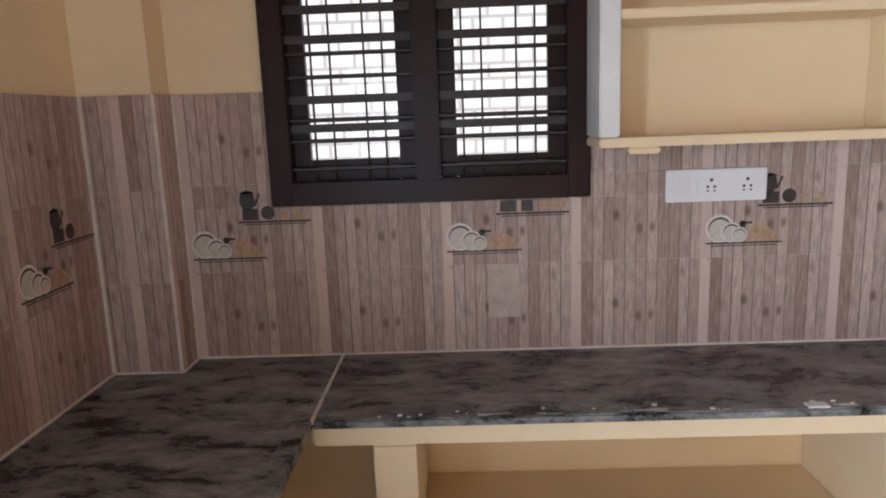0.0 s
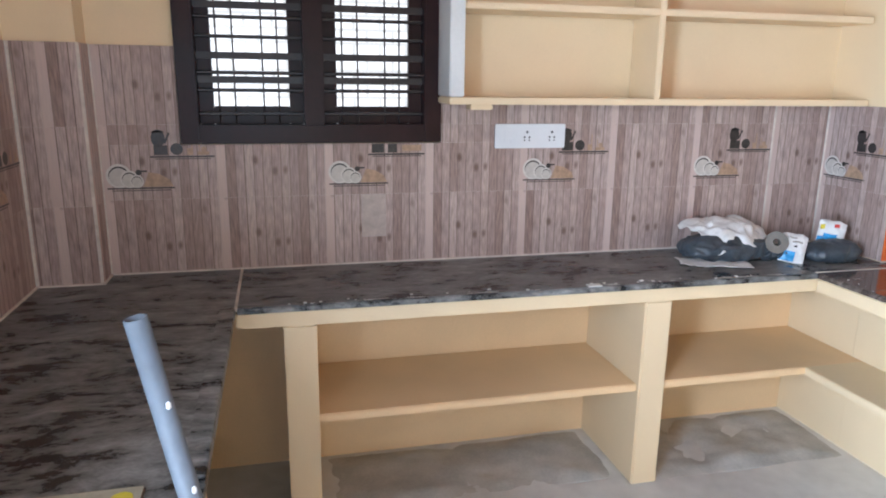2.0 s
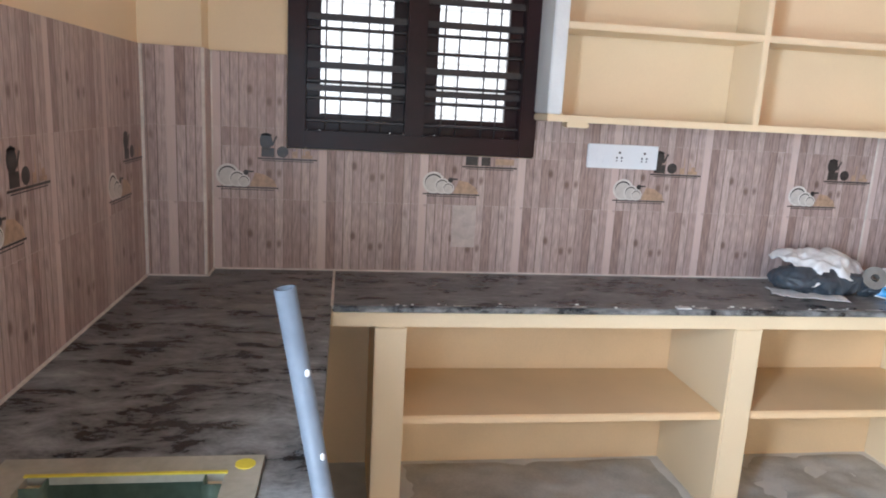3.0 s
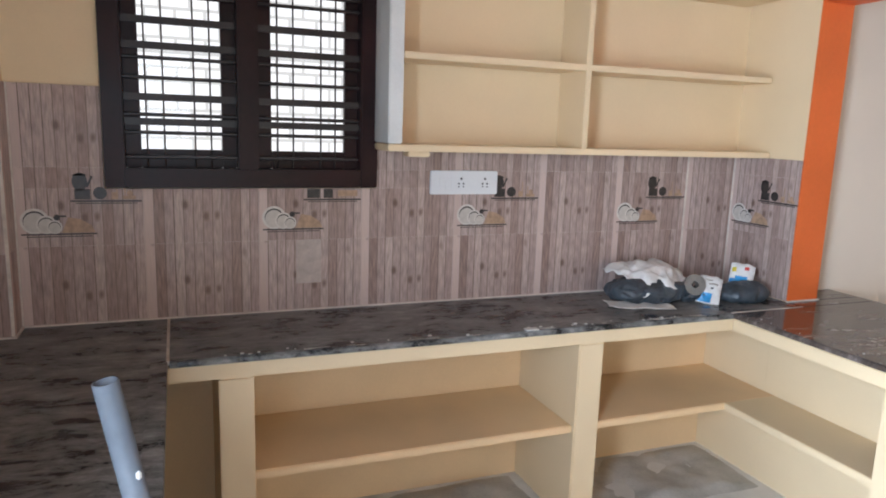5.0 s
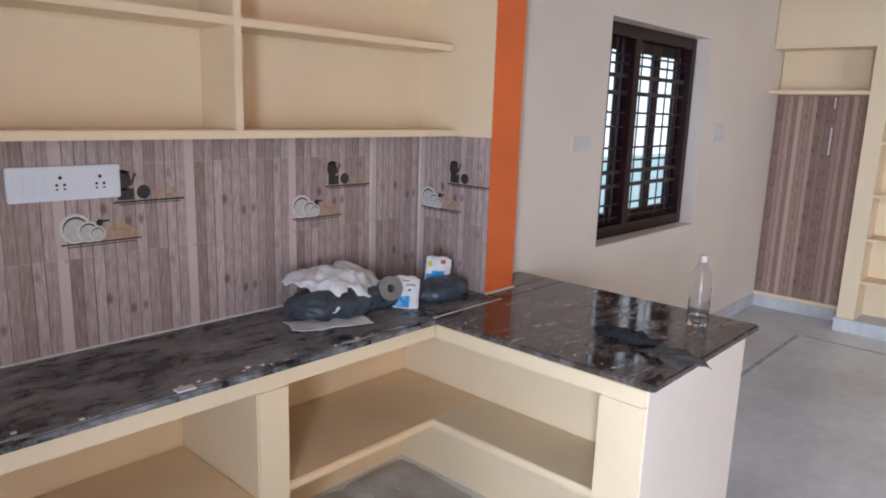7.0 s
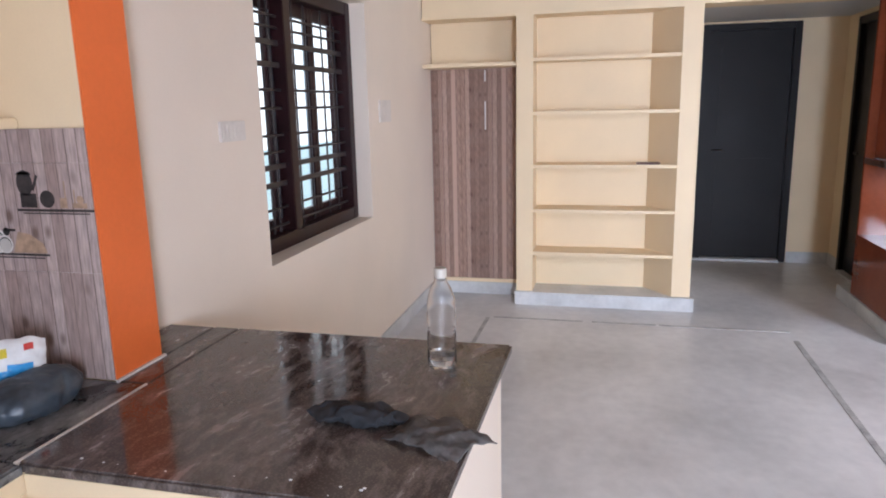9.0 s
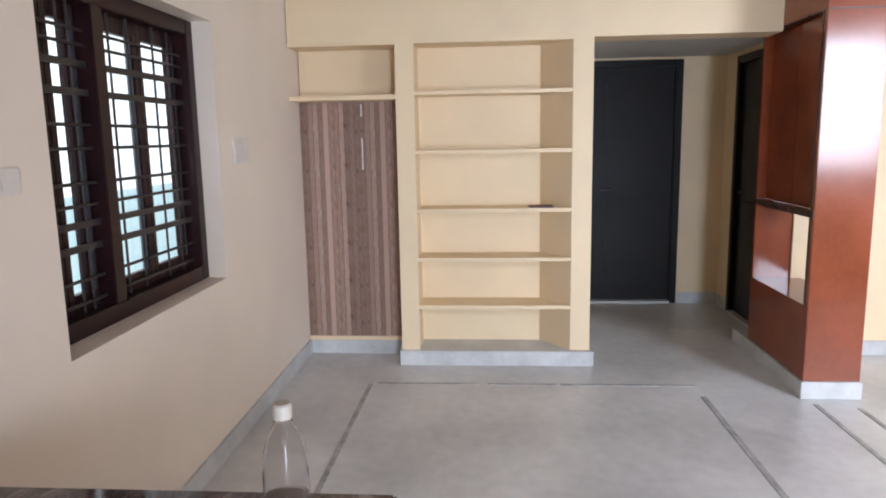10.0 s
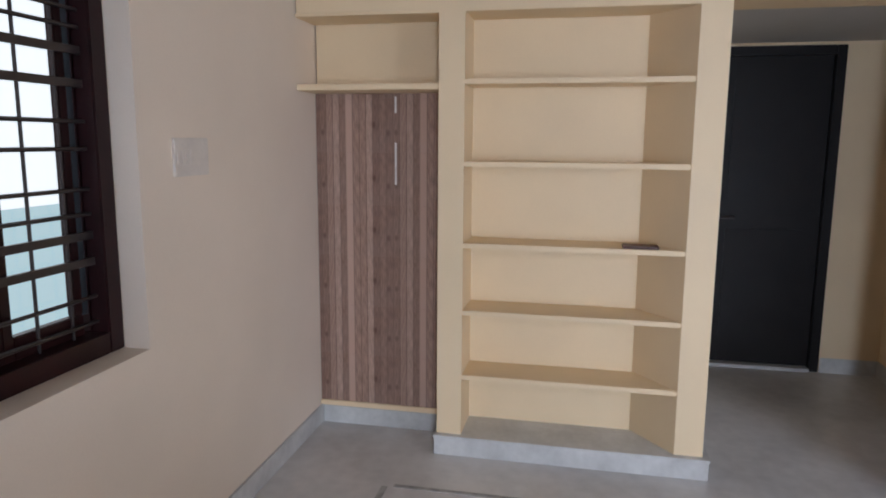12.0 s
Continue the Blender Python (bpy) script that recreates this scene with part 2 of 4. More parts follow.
LEATHER = material("dark_red_brown_cover", (0.09, 0.03, 0.02), 0.5, 0.2, 20)
CAPMAT = material("dull_tan_plastic", (0.50, 0.45, 0.38), 0.4, 0.05, 20)
CHIP = material("white_plaster_chip", (0.72, 0.70, 0.66), 0.85, 0.1, 30)


def glass_material(name, tint, rough, ior=1.3):
    m = bpy.data.materials.new(name)
    m.use_nodes = True
    b = m.node_tree.nodes["Principled BSDF"]
    b.inputs["Base Color"].default_value = (*tint, 1)
    b.inputs["Transmission Weight"].default_value, b.inputs["Roughness"].default_value, b.inputs["IOR"].default_value = 1, rough, ior
    return m


GLASS = glass_material("window_glass", (0.97, 1.0, 1.0), 0.0)
JAMBGLASS = glass_material("grey_jamb_glass", (0.22, 0.29, 0.35), 0.5)
PET = glass_material("clear_bottle_plastic", (0.97, 0.97, 0.97), 0.12, 1.2)
WATER = glass_material("water", (0.98, 1.0, 1.0), 0.0)

# ---- mesh helpers ----


def box(bm, x0, x1, y0, y1, z0, z1, bevel=0.0):
    r = bmesh.ops.create_cube(bm, size=1)
    bmesh.ops.transform(bm, matrix=Matrix.Translation(((x0 + x1) / 2, (y0 + y1) / 2, (z0 + z1) / 2)) @ Matrix.Diagonal((x1 - x0, y1 - y0, z1 - z0, 1)), verts=r["verts"])
    if bevel:
        edges = {e for v in r["verts"] for e in v.link_edges}
        bmesh.ops.bevel(bm, geom=list(edges), offset=bevel, segments=2, affect="EDGES")


def ring(x0, x1, y0, y1, a0, a1, c0, c1, z0, z1):
    """A slab with a rectangular hole, in one piece."""
    bm = bmesh.new()
    o = [(x0, y0), (x1, y0), (x1, y1), (x0, y1)]
    h = [(a0, c0), (a1, c0), (a1, c1), (a0, c1)]
    lay = [[[bm.verts.new((*p, z)) for p in q] for q in (o, h)] for z in (z0, z1)]
    for k in range(4):
        j = (k + 1) % 4
        for (out, hole), flip in ((lay[0], True), (lay[1], False)):
            f = (out[k], out[j], hole[j], hole[k])
            bm.faces.new(f[::-1] if flip else f)
        bm.faces.new((lay[0][0][k], lay[0][0][j], lay[1][0][j], lay[1][0][k]))
        bm.faces.new((lay[1][1][k], lay[1][1][j], lay[0][1][j], lay[0][1][k]))
    return bm


def tray(x0, x1, y0, y1, z0, z1, t):
    """An open basin with walls t thick and rounded corners."""
    bm = bmesh.new()
    box(bm, x0, x1, y0, y1, z0, z1)
    bmesh.ops.delete(bm, geom=[f for f in bm.faces if f.normal.z > 0.9], context="FACES")
    up = [e for e in bm.edges if abs(e.verts[0].co.z - e.verts[1].co.z) > 0.01 or max(v.co.z for v in e.verts) < z0 + 0.001]
    bmesh.ops.bevel(bm, geom=up, offset=0.035, segments=4, affect="EDGES")
    bmesh.ops.solidify(bm, geom=bm.faces[:], thickness=t)
    return smooth(bm)


def boxes(*dims, bevel=0.0):
    bm = bmesh.new()
    for d in dims:
        box(bm, *d, bevel=bevel)
    return bm


def rod(bm, a, c, r, n=8, r2=None):
    a, c = Vector(a), Vector(c)
    d = c - a
    bmesh.ops.create_cone(bm, cap_ends=True, segments=n, radius1=r, radius2=r if r2 is None else r2, depth=d.length,
                          matrix=Matrix.Translation((a + c) / 2) @ d.to_track_quat("Z", "Y").to_matrix().to_4x4())


def lathe(profile, n=24):
    bm = bmesh.new()
    rings = []
    for r, z in profile:
        rings.append([bm.verts.new((r * math.cos(2 * math.pi * i / n), r * math.sin(2 * math.pi * i / n), z)) for i in range(n)])
    for p, q in zip(rings, rings[1:]):
        for i in range(n):
            bm.faces.new((p[i], p[(i + 1) % n], q[(i + 1) % n], q[i]))
    return bm


def smooth(bm):
    for f in bm.faces:
        f.smooth = True
    return bm


def base_of(ob):
    p = Vector((0, 0, 0))
    while ob:
        p += ob.location
        ob = ob.parent
    return p


def part(name, bm, mat, parent=None, label=""):
    """One mesh object from a bmesh in world places, under a thing or a part."""
    if parent:
        bmesh.ops.translate(bm, verts=bm.verts, vec=-base_of(parent))
    me = bpy.data.meshes.new(name)
    bm.to_mesh(me)
    bm.free()
    me.materials.append(mat)
    ob = new(name, me)
    ob.parent = parent
    if label:
        ob["label"] = label
    return ob


def structure(name, bm, mat, label):
    return tagged(part(name, bm, mat), label, name.rstrip("_0123456789").split("_")[0], kind="structure")


def thing(name, at, label, category, group=""):
    ob = new(name)
    ob.location = at
    return tagged(ob, label, category, group)


def wall_with_hole(x0, x1, y0, y1, z1, hole, axis):
    """A wall slab with one opening; hole: start, end, sill, head along the axis."""
    a, c, s, h = hole
    if s > 0:
        lo, hi = (x0, x1) if axis == "x" else (y0, y1)
        bm = ring(lo, hi, 0, z1, a, c, s, h, 0, 1)
        for v in bm.verts:
            u, z, k = v.co
            v.co = (u, y0 + k * (y1 - y0), z) if axis == "x" else (x0 + k * (x1 - x0), u, z)
        bmesh.ops.recalc_face_normals(bm, faces=bm.faces)
        return bm
    if axis == "x":
        rows = [(x0, a, y0, y1, 0, z1), (c, x1, y0, y1, 0, z1), (a, c, y0, y1, h, z1)]
    else:
        rows = [(x0, x1, y0, a, 0, z1), (x0, x1, c, y1, 0, z1), (x0, x1, a, c, h, z1)]
    return boxes(*rows)

# ---- the place: levels and lines of the plan ----
H = 2.95            # ceiling
TOP = 0.825         # counter top
KY = 2.07           # tiled face of the kitchen's north wall
WX = -0.98          # tiled face of the west wall
HY = 1.84           # hall's north wall
EX = 5.85           # front of the built-in shelves
SX = 2.217          # tiled face of the stub wall
LINTEL = 2.09
SKEW = 0.0105       # the hall wall moves north by this for each metre east

floor = structure("floor", boxes((-1.3, 7.9, -3.8, 2.4, -0.12, 0.0)), FLOOR, "grey polished marble floor with a film of dust")
structure("ceiling", boxes((-1.3, 7.9, -3.8, 2.4, H, H + 0.12)), WHITE, "plain white painted ceiling")

wall_north = structure("wall_north", wall_with_hole(-1.2, 2.30, KY + 0.008, 2.34, H, (-0.50, 0.45, 1.293, 2.16), "x"), CREAM, "cream painted kitchen wall, tiled above the counter")
wall_column = structure("wall_column", boxes((WX - 0.008, -0.778, 1.956, KY + 0.008, 0, H)), CREAM, "cream corner column tiled above the counter")
wall_west = structure("wall_west", wall_with_hole(-1.22, WX - 0.008, -1.85, KY + 0.008, H, (-1.05, -0.35, 0, 2.1), "y"), CREAM, "cream painted wall tiled above the counter")
wall_stub = structure("wall_stub", boxes((SX + 0.008, 2.30, 1.688, KY + 0.008, 0, H)), CREAM, "short cream wall tiled beside the counter")
structure("wall_pillar", boxes((2.218, 2.392, 1.682, 1.688, TOP, H), (2.30, 2.392, 1.688, KY + 0.27, TOP, H), (2.218, 2.392, -1.65, 1.682, LINTEL, H)), ORANGE,
          "bright orange painted pillar and beam over the counter")
wall_hall = structure("wall_hall", wall_with_hole(2.394, 6.4, HY, 2.05, H, (3.35, 4.62, 0.846, 2.038), "x"), PINK, "pale peach painted hall wall")
# end of the hall: wall above the shelves, the corridor and its walls
wall_east = structure("wall_east", boxes((EX, 6.09, -1.16, HY + 0.03, LINTEL, H), (6.09, 6.2, -0.045, HY + 0.03, 0, H), (EX, 6.09, 1.07, 1.19, 0.1, LINTEL), 
                                         (6.09, 7.57, -0.045, 0.08, 0, H)), CREAM, "cream wall with built-in open shelves")
structure("wall_corridor_end", wall_with_hole(7.57, 7.75, -1.6, 0.08, H, (-1.04, -0.24, 0, 2.12), "y"), CREAM, "cream wall at the corridor's end")
structure("wall_corridor_side", wall_with_hole(6.10, 7.57, -1.55, -1.40, H, (6.42, 7.29, 0, 2.10), "x"), CREAM, "cream side wall of the corridor")
structure("ceiling_corridor", boxes((6.09, 7.57, -1.40, -0.045, 2.14, 2.24)), WHITE, "low grey-white corridor slab")
structure("wall_east_far", boxes((6.10, 6.25, -3.6, -1.55, 0, H)), CREAM, "cream wall beyond the partition cabinet")
structure("wall_south", boxes((2.2, 6.25, -3.75, -3.5, 0, H)), PINK, "plain peach south wall of the hall")
# unseen wall that keeps hall light out; its doorway is added for the fill
structure("wall_kitchen_south", wall_with_hole(-1.2, 2.2, -1.85, -1.65, H, (-0.9, -0.1, 0, 2.1), "x"), CREAM, "unseen plain cream south wall of the kitchen, doorway added for fill light")
structure("wall_entrance", wall_with_hole(2.2, 2.32, -3.5, -1.65, H, (-3.25, -2.25, 1.1, 2.4), "y"), PINK, "peach wall with a window opening")



def lean(ob):
    """The hall's north wall runs slightly out of square."""
    for v in ob.data.vertices:
        v.co.y += SKEW * (v.co.x - 2.4)


lean(wall_hall)

# splayed cheek between the shelves and the corridor
cheek = bmesh.new()
plan = [(EX, -0.045), (EX, 0.08), (6.09, 0.265), (6.09, -0.045)]
low, high = ([cheek.verts.new((*p, z)) for p in plan] for z in (0.1, LINTEL))
cheek.faces.new(low)
cheek.faces.new(high[::-1])
for k in range(4):
    cheek.faces.new((low[k], high[k], high[(k + 1) % 4], low[(k + 1) % 4]))
bmesh.ops.recalc_face_normals(cheek, faces=cheek.faces)
structure("wall_cheek", cheek, CREAM, "cream splayed pier beside the built-in shelves")

# skirting
for name, d in (("baseboard_hall", (2.66, 6.09, HY - 0.012, HY, 0, 0.1)), ("baseboard_niche", (6.078, 6.09, 1.19, HY + 0.025, 0, 0.095)),
                ("baseboard_corridor", (6.0, 7.57, -0.057, -0.045, 0, 0.1)), ("baseboard_corridor_end", (7.558, 7.57, -1.40, -1.045, 0, 0.1)),
                ("baseboard_far", (6.088, 6.10, -3.5, -1.56, 0, 0.1)), ("baseboard_corridor_side", (7.30, 7.557, -1.40, -1.388, 0, 0.1))):
    board = structure(name, boxes(d, bevel=0.002), MARBLE, "grey-white marble skirting")
    if name == "baseboard_hall":
        lean(board)
structure("plinth_shelves", boxes((EX - 0.028, 6.09, -0.07, 1.2, 0, 0.085), (EX - 0.034, 6.09, -0.074, 1.204, 0.085, 0.1), bevel=0.002), MARBLE, "marble plinth under the built-in shelves")

# dark stone strips let into the floor
strip = structure("trim_floor_inlay", boxes((2.2, 5.46, 1.325, 1.352, -0.01, 0.003)), STRIP, "thin dark stone inlay lines in the floor")
for d in ((5.463, 5.487, -0.62, 0.18, -0.01, 0.003), (5.463, 5.487, 0.2, 0.62, -0.01, 0.003), (5.463, 5.487, 0.68, 1.30, -0.01, 0.003),
          (2.2, 5.30, -0.635, -0.605, -0.01, 0.003), (2.2, 5.20, -1.21, -1.185, -0.01, 0.003), (2.9, 5.15, -1.42, -1.395, -0.01, 0.003)):
    part("inlay_strip", boxes(d), STRIP, strip)

# ---- windows ----


def window(name, x0, x1, z0, z1, yf, leaves, thick, thin, label, mid):
    """Varnished frame with a mullion, an iron grille and glazed leaves behind it."""
    w = tagged(new(name), label, "window", kind="structure")
    w.location = ((x0 + x1) / 2, yf, z0)
    fr, mw = 0.066, 0.037
    part("window_frame", boxes((x0, x0 + fr, yf, yf + 0.12, z0, z1), (x1 - fr, x1, yf, yf + 0.12, z0, z1), (x0 + fr, x1 - fr, yf, yf + 0.12, z0, z0 + fr),
                               (x0 + fr, x1 - fr, yf, yf + 0.12, z1 - fr, z1), (mid - mw, mid + mw, yf + 0.002, yf + 0.118, z0 + fr, z1 - fr), bevel=0.004), DARKWOOD, w)
    for a, c in ((x0 + fr, mid - mw), (mid + mw, x1 - fr)):
        part("window_bead", boxes((a, c, yf - 0.004, yf + 0.012, z0 + fr - 0.006, z0 + fr + 0.002), bevel=0.002), DARKWOOD, w)
        g = bmesh.new()
        for z in thick:
            box(g, a, c, yf + 0.035, yf + 0.047, z - 0.012, z + 0.012)
        for z in thin:
            rod(g, (a, yf + 0.04, z), (c, yf + 0.04, z), 0.0065, 6)
        part("grille_rails", g, IRON, w)
        step = (c - a) / leaves
        for k in range(leaves):
            s0, s1 = a + k * step, a + (k + 1) * step
            st = 0.05 if leaves == 1 else 0.036
            jamb = 0.006 if leaves == 2 and k == 1 else st
            leaf = part("window_leaf", boxes((s0, s0 + st, yf + 0.06, yf + 0.09, z0 + fr, z1 - fr), (s1 - jamb, s1, yf + 0.06, yf + 0.09, z0 + fr, z1 - fr),
                                             (s0 + st, s1 - st, yf + 0.06, yf + 0.09, z0 + fr, z0 + fr + 0.065), (s0 + st, s1 - st, yf + 0.06, yf + 0.09, z1 - fr - 0.065, z1 - fr), bevel=0.003), DARKWOOD, w)
            if leaves == 2:
                e0 = s1 - st - 0.042 if k == 0 else s1 - st
                if k == 1:
                    part("stile", boxes((s1 - st - 0.034, s1 - st, yf + 0.06, yf + 0.09, z0 + fr + 0.065, z1 - fr - 0.065), bevel=0.003), DARKWOOD, leaf)
                # grey glass added in place of the shaded outer jamb behind the pane
                part("jamb_strip", boxes((e0, e0 + 0.04, yf + 0.068, yf + 0.0715, z0 + fr + 0.06, z1 - fr - 0.06)), JAMBGLASS, leaf, "grey glass strip standing in for the shaded outer jamb").visible_shadow = False
            pane = part("pane", boxes((s0 + st - 0.004, s1 - st + 0.004, yf + 0.073, yf + 0.077, z0 + fr + 0.06, z1 - fr - 0.06)), GLASS, leaf)
            pane.visible_shadow = False
            v = bmesh.new()
            for share in (0.075, 0.285, 0.66, 0.86) if leaves == 1 else (0.275, 0.775):
                x = s0 + st + (s1 - s0 - 2 * st) * share
                rod(v, (x, yf + 0.05, z0 + fr), (x, yf + 0.05, z1 - fr), 0.0035 if leaves == 1 else 0.0055, 6)
            part("grille_uprights", v, IRON, w)
    return w


window("window_1", -0.498, 0.448, 1.295, 2.158, KY - 0.015, 1, (1.52, 1.603, 1.774, 1.857, 2.02), (1.4, 1.483, 1.544, 1.668, 1.734, 1.94, 1.98),
       "dark varnished kitchen window with iron bars, closed", -0.027)
window("window_2", 3.352, 4.618, 0.848, 2.036, 1.95, 2, (1.765, 1.67, 1.22, 1.14), (1.88, 1.83, 1.56, 1.48, 1.36, 1.285, 1.03, 0.95),
       "dark brown hall window with iron grille, closed", 3.84)
# backdrop emits its own brightness in place of a sunlit block wall
structure("backdrop_kitchen", boxes((-3, 3, 4.0, 4.02, 0.5, 4.5)), glow("glowing_neighbour_wall", (1.0, 0.97, 0.97), 1.35, (0.62, 0.6, 0.58)), "self-lit backdrop of the overexposed block wall next door")
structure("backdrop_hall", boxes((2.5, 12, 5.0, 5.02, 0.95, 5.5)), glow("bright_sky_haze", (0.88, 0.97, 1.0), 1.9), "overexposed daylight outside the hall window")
# lower backdrop glows pale blue to tint the window's lower panes
structure("backdrop_hall_low", boxes((2.5, 12, 4.98, 5.0, -0.5, 0.95)), glow("glowing_pale_blue_band", (0.58, 0.82, 0.87), 1.3), "self-lit pale bluish lower backdrop outside the hall window")

# ---- counters ----


def slab(name, dims, mat, label):
    return tagged(part(name, boxes(*dims, bevel=0.004), mat), label, "countertop")


FY = 1.585          # front of the back counter
PX = 1.828          # kitchen-side edge of the peninsula
top_back = slab("countertop", [(-0.313, PX, FY, KY, 0.803, TOP), (PX, SX, 1.603, KY, 0.803, TOP)], GRANITE, "black granite countertop, dusty, along the window wall")
part("front_edge", boxes((-0.31, PX - 0.002, FY - 0.003, FY, 0.805, TOP - 0.003), bevel=0.001), GRANITE, top_back, "rough chipped front edge")
SINK = (-0.86, -0.415, 0.10, 0.612)
tagged(part("countertop", ring(WX, -0.316, -0.12, KY, *SINK, 0.803, TOP), GRANITE), "black granite countertop with a sink cut-out, dusty", "countertop")
top_pen = slab("countertop", [(PX + 0.003, 2.652, 0.768, 1.599, 0.803, TOP), (2.2175, 2.652, 1.599, 1.681, 0.803, TOP), (2.393, 2.652, 1.681, 1.838, 0.803, TOP)], POLISHED, "polished dark brown granite top on the peninsula")
part("front_edge", boxes((PX, PX + 0.003, 0.77, FY - 0.004, 0.805, TOP - 0.003), bevel=0.001), POLISHED, top_pen, "rough chipped edge")
part("end_edge", boxes((PX + 0.005, 2.65, 0.765, 0.768, 0.805, TOP - 0.003), bevel=0.001), POLISHED, top_pen)

unit = thing("lower_cabinet", (0.7, 1.8, 0), "cream plastered open cabinet bays under the counter", "cabinet")
FB = FY + 0.018
part("beam", boxes((-0.318, 1.85, FB, FB + 0.075, 0.748, 0.803), bevel=0.005), CREAM, unit)
part("pillar", boxes((-0.172, -0.066, FB + 0.003, KY, 0, 0.748), bevel=0.005), CREAM, unit)
part("pillar", boxes((1.118, 1.226, FB + 0.003, KY, 0, 0.748), bevel=0.005), CREAM, unit)
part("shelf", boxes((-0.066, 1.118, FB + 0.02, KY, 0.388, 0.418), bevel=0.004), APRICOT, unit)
part("back_lining", boxes((-0.9, 2.15, KY + 0.001, KY + 0.0075, 0, 0.79)), APRICOT, unit, "cabinet back with warm bounce light put into its colour")
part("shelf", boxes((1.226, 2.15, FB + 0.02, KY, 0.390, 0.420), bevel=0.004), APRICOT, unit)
pen = thing("peninsula_base", (2.2, 1.2, 0), "cream plastered peninsula with open shelves", "cabinet")
part("back_panel", boxes((2.15, 2.585, 0.79, 1.683, 0, 0.8025)), CREAM, pen)
part("end_face", boxes((1.845, 2.585, 0.786, 0.79, 0, 0.8025)), PINK, pen, "peach painted end face")
part("back_panel", boxes((2.15, 2.215, 1.684, KY, 0, 0.8025)), CREAM, pen)
part("end_pillar", boxes((1.842, 2.15, 0.79, 0.94, 0, 0.748), bevel=0.005), CREAM, pen)
part("beam", boxes((1.838, 1.92, 0.79, 1.60, 0.748, 0.803), bevel=0.005), CREAM, pen)
part("shelf", boxes((1.866, 2.15, 0.94, 1.70, 0.3895, 0.4195), bevel=0.003), CREAM, pen)
leftunit = thing("lower_cabinet", (-0.65, 0.6, 0), "cream plastered supports under the sink counter", "cabinet")
part("support", boxes((WX, -0.36, -0.10, 0.0, 0, 0.8025), bevel=0.004), CREAM, leftunit)
part("support", boxes((WX, -0.36, 0.86, 0.96, 0, 0.8025), bevel=0.004), CREAM, leftunit)

# raised lip and cement joints of the granite
lip = tagged(part("edge_lip", boxes((-0.362, -0.3165, 0.62, 1.575, TOP, TOP + 0.006), bevel=0.002), GRANITE), "raised granite lip along the sink counter's edge", "edge strip")
joint = structure("trim_cement_joint", boxes((-0.77, SX, KY - 0.007, KY, TOP, TOP + 0.005)), GROUT, "pale cement joint where the counter meets the tiles")
for d in ((WX, WX + 0.007, -0.12, 1.948, TOP, TOP + 0.005), (WX + 0.007, -0.763, 1.941, 1.948, TOP, TOP + 0.005), (-0.77, -0.763, 1.948, KY - 0.007, TOP, TOP + 0.005),
          (-0.319, -0.310, FY + 0.002, KY - 0.007, TOP - 0.01, TOP + 0.0015), (PX, SX, 1.598, 1.604, TOP - 0.01, TOP + 0.0015), (2.21, 2.40, 1.674, 1.682, TOP, TOP + 0.006),
          (1.936, 1.945, KY - 0.0015, KY + 0.001, TOP + 0.006, 1.442), (SX - 0.006, SX, KY - 0.005, KY, TOP + 0.006, 1.442),
          (WX, WX + 0.009, 1.941, 1.948, TOP + 0.006, 1.63), (-0.779, -0.7685, 1.9465, 1.9475, TOP + 0.006, 1.63), (-0.77, -0.765, KY - 0.005, KY, TOP + 0.006, 1.63)):
    part("cement_strip", boxes(d), GROUT, joint)

# upper shelves on the kitchen wall
upper = thing("wall_shelf", (1.35, 1.95, 1.45), "cream plastered open wall shelves above the counter", "shelf")
UY = 1.872
part("side_panel", boxes((0.436, 0.490, UY + 0.004, KY + 0.007, 1.470, 2.6), bevel=0.004), SIDELIT, upper, "side panel with cool west daylight put into its colour")
part("bottom_board", boxes((0.436, SX + 0.006, UY, KY + 0.007, 1.443, 1.468), bevel=0.004), CREAM, upper)
part("shelf_board", boxes((0.490, 2.195, UY + 0.006, KY + 0.007, 1.770, 1.795), bevel=0.004), CREAM, upper)
part("shelf_board", boxes((0.490, 2.195, UY + 0.006, KY + 0.007, 2.12, 2.145), bevel=0.004), CREAM, upper)
part("divider", boxes((1.238, 1.264, UY + 0.004, KY + 0.007, 1.468, 2.6), bevel=0.003), CREAM, upper)
part("bracket", boxes((0.515, 0.60, UY + 0.01, 1.95, 1.424, 1.443), bevel=0.004), CREAM, upper)

# built-in shelves at the hall's end
built = thing("built_in_shelves", (5.97, 0.58, 0.1), "cream plastered built-in shelves, nearly empty", "shelf")
for z in (0.400, 0.718, 1.040, 1.418, 1.788):
    part("shelf_board", boxes((EX + 0.004, 6.09, 0.08, 1.07, z - 0.024, z), bevel=0.003), CREAM, built)
part("top_board", boxes((EX - 0.004, 6.09, 0.078, 1.072, LINTEL - 0.012, LINTEL + 0.012), bevel=0.003), CREAM, built)
niche = thing("wall_niche", (5.97, 1.5, 0.1), "cream niche with a shelf over a wood-print tiled back", "shelf")
part("niche_shelf", boxes((EX + 0.002, 6.09, 1.19, HY + 0.05, 1.742, 1.77), bevel=0.003), CREAM, niche)
part("niche_top", boxes((EX - 0.003, 6.09, 1.19, HY + 0.05, 2.075, LINTEL - 0.001), bevel=0.003), CREAM, niche)
part("niche_ledge", boxes((6.074, 6.09, 1.19, HY + 0.05, 0.097, 0.125), bevel=0.003), CREAM, niche)

# ---- doors ----


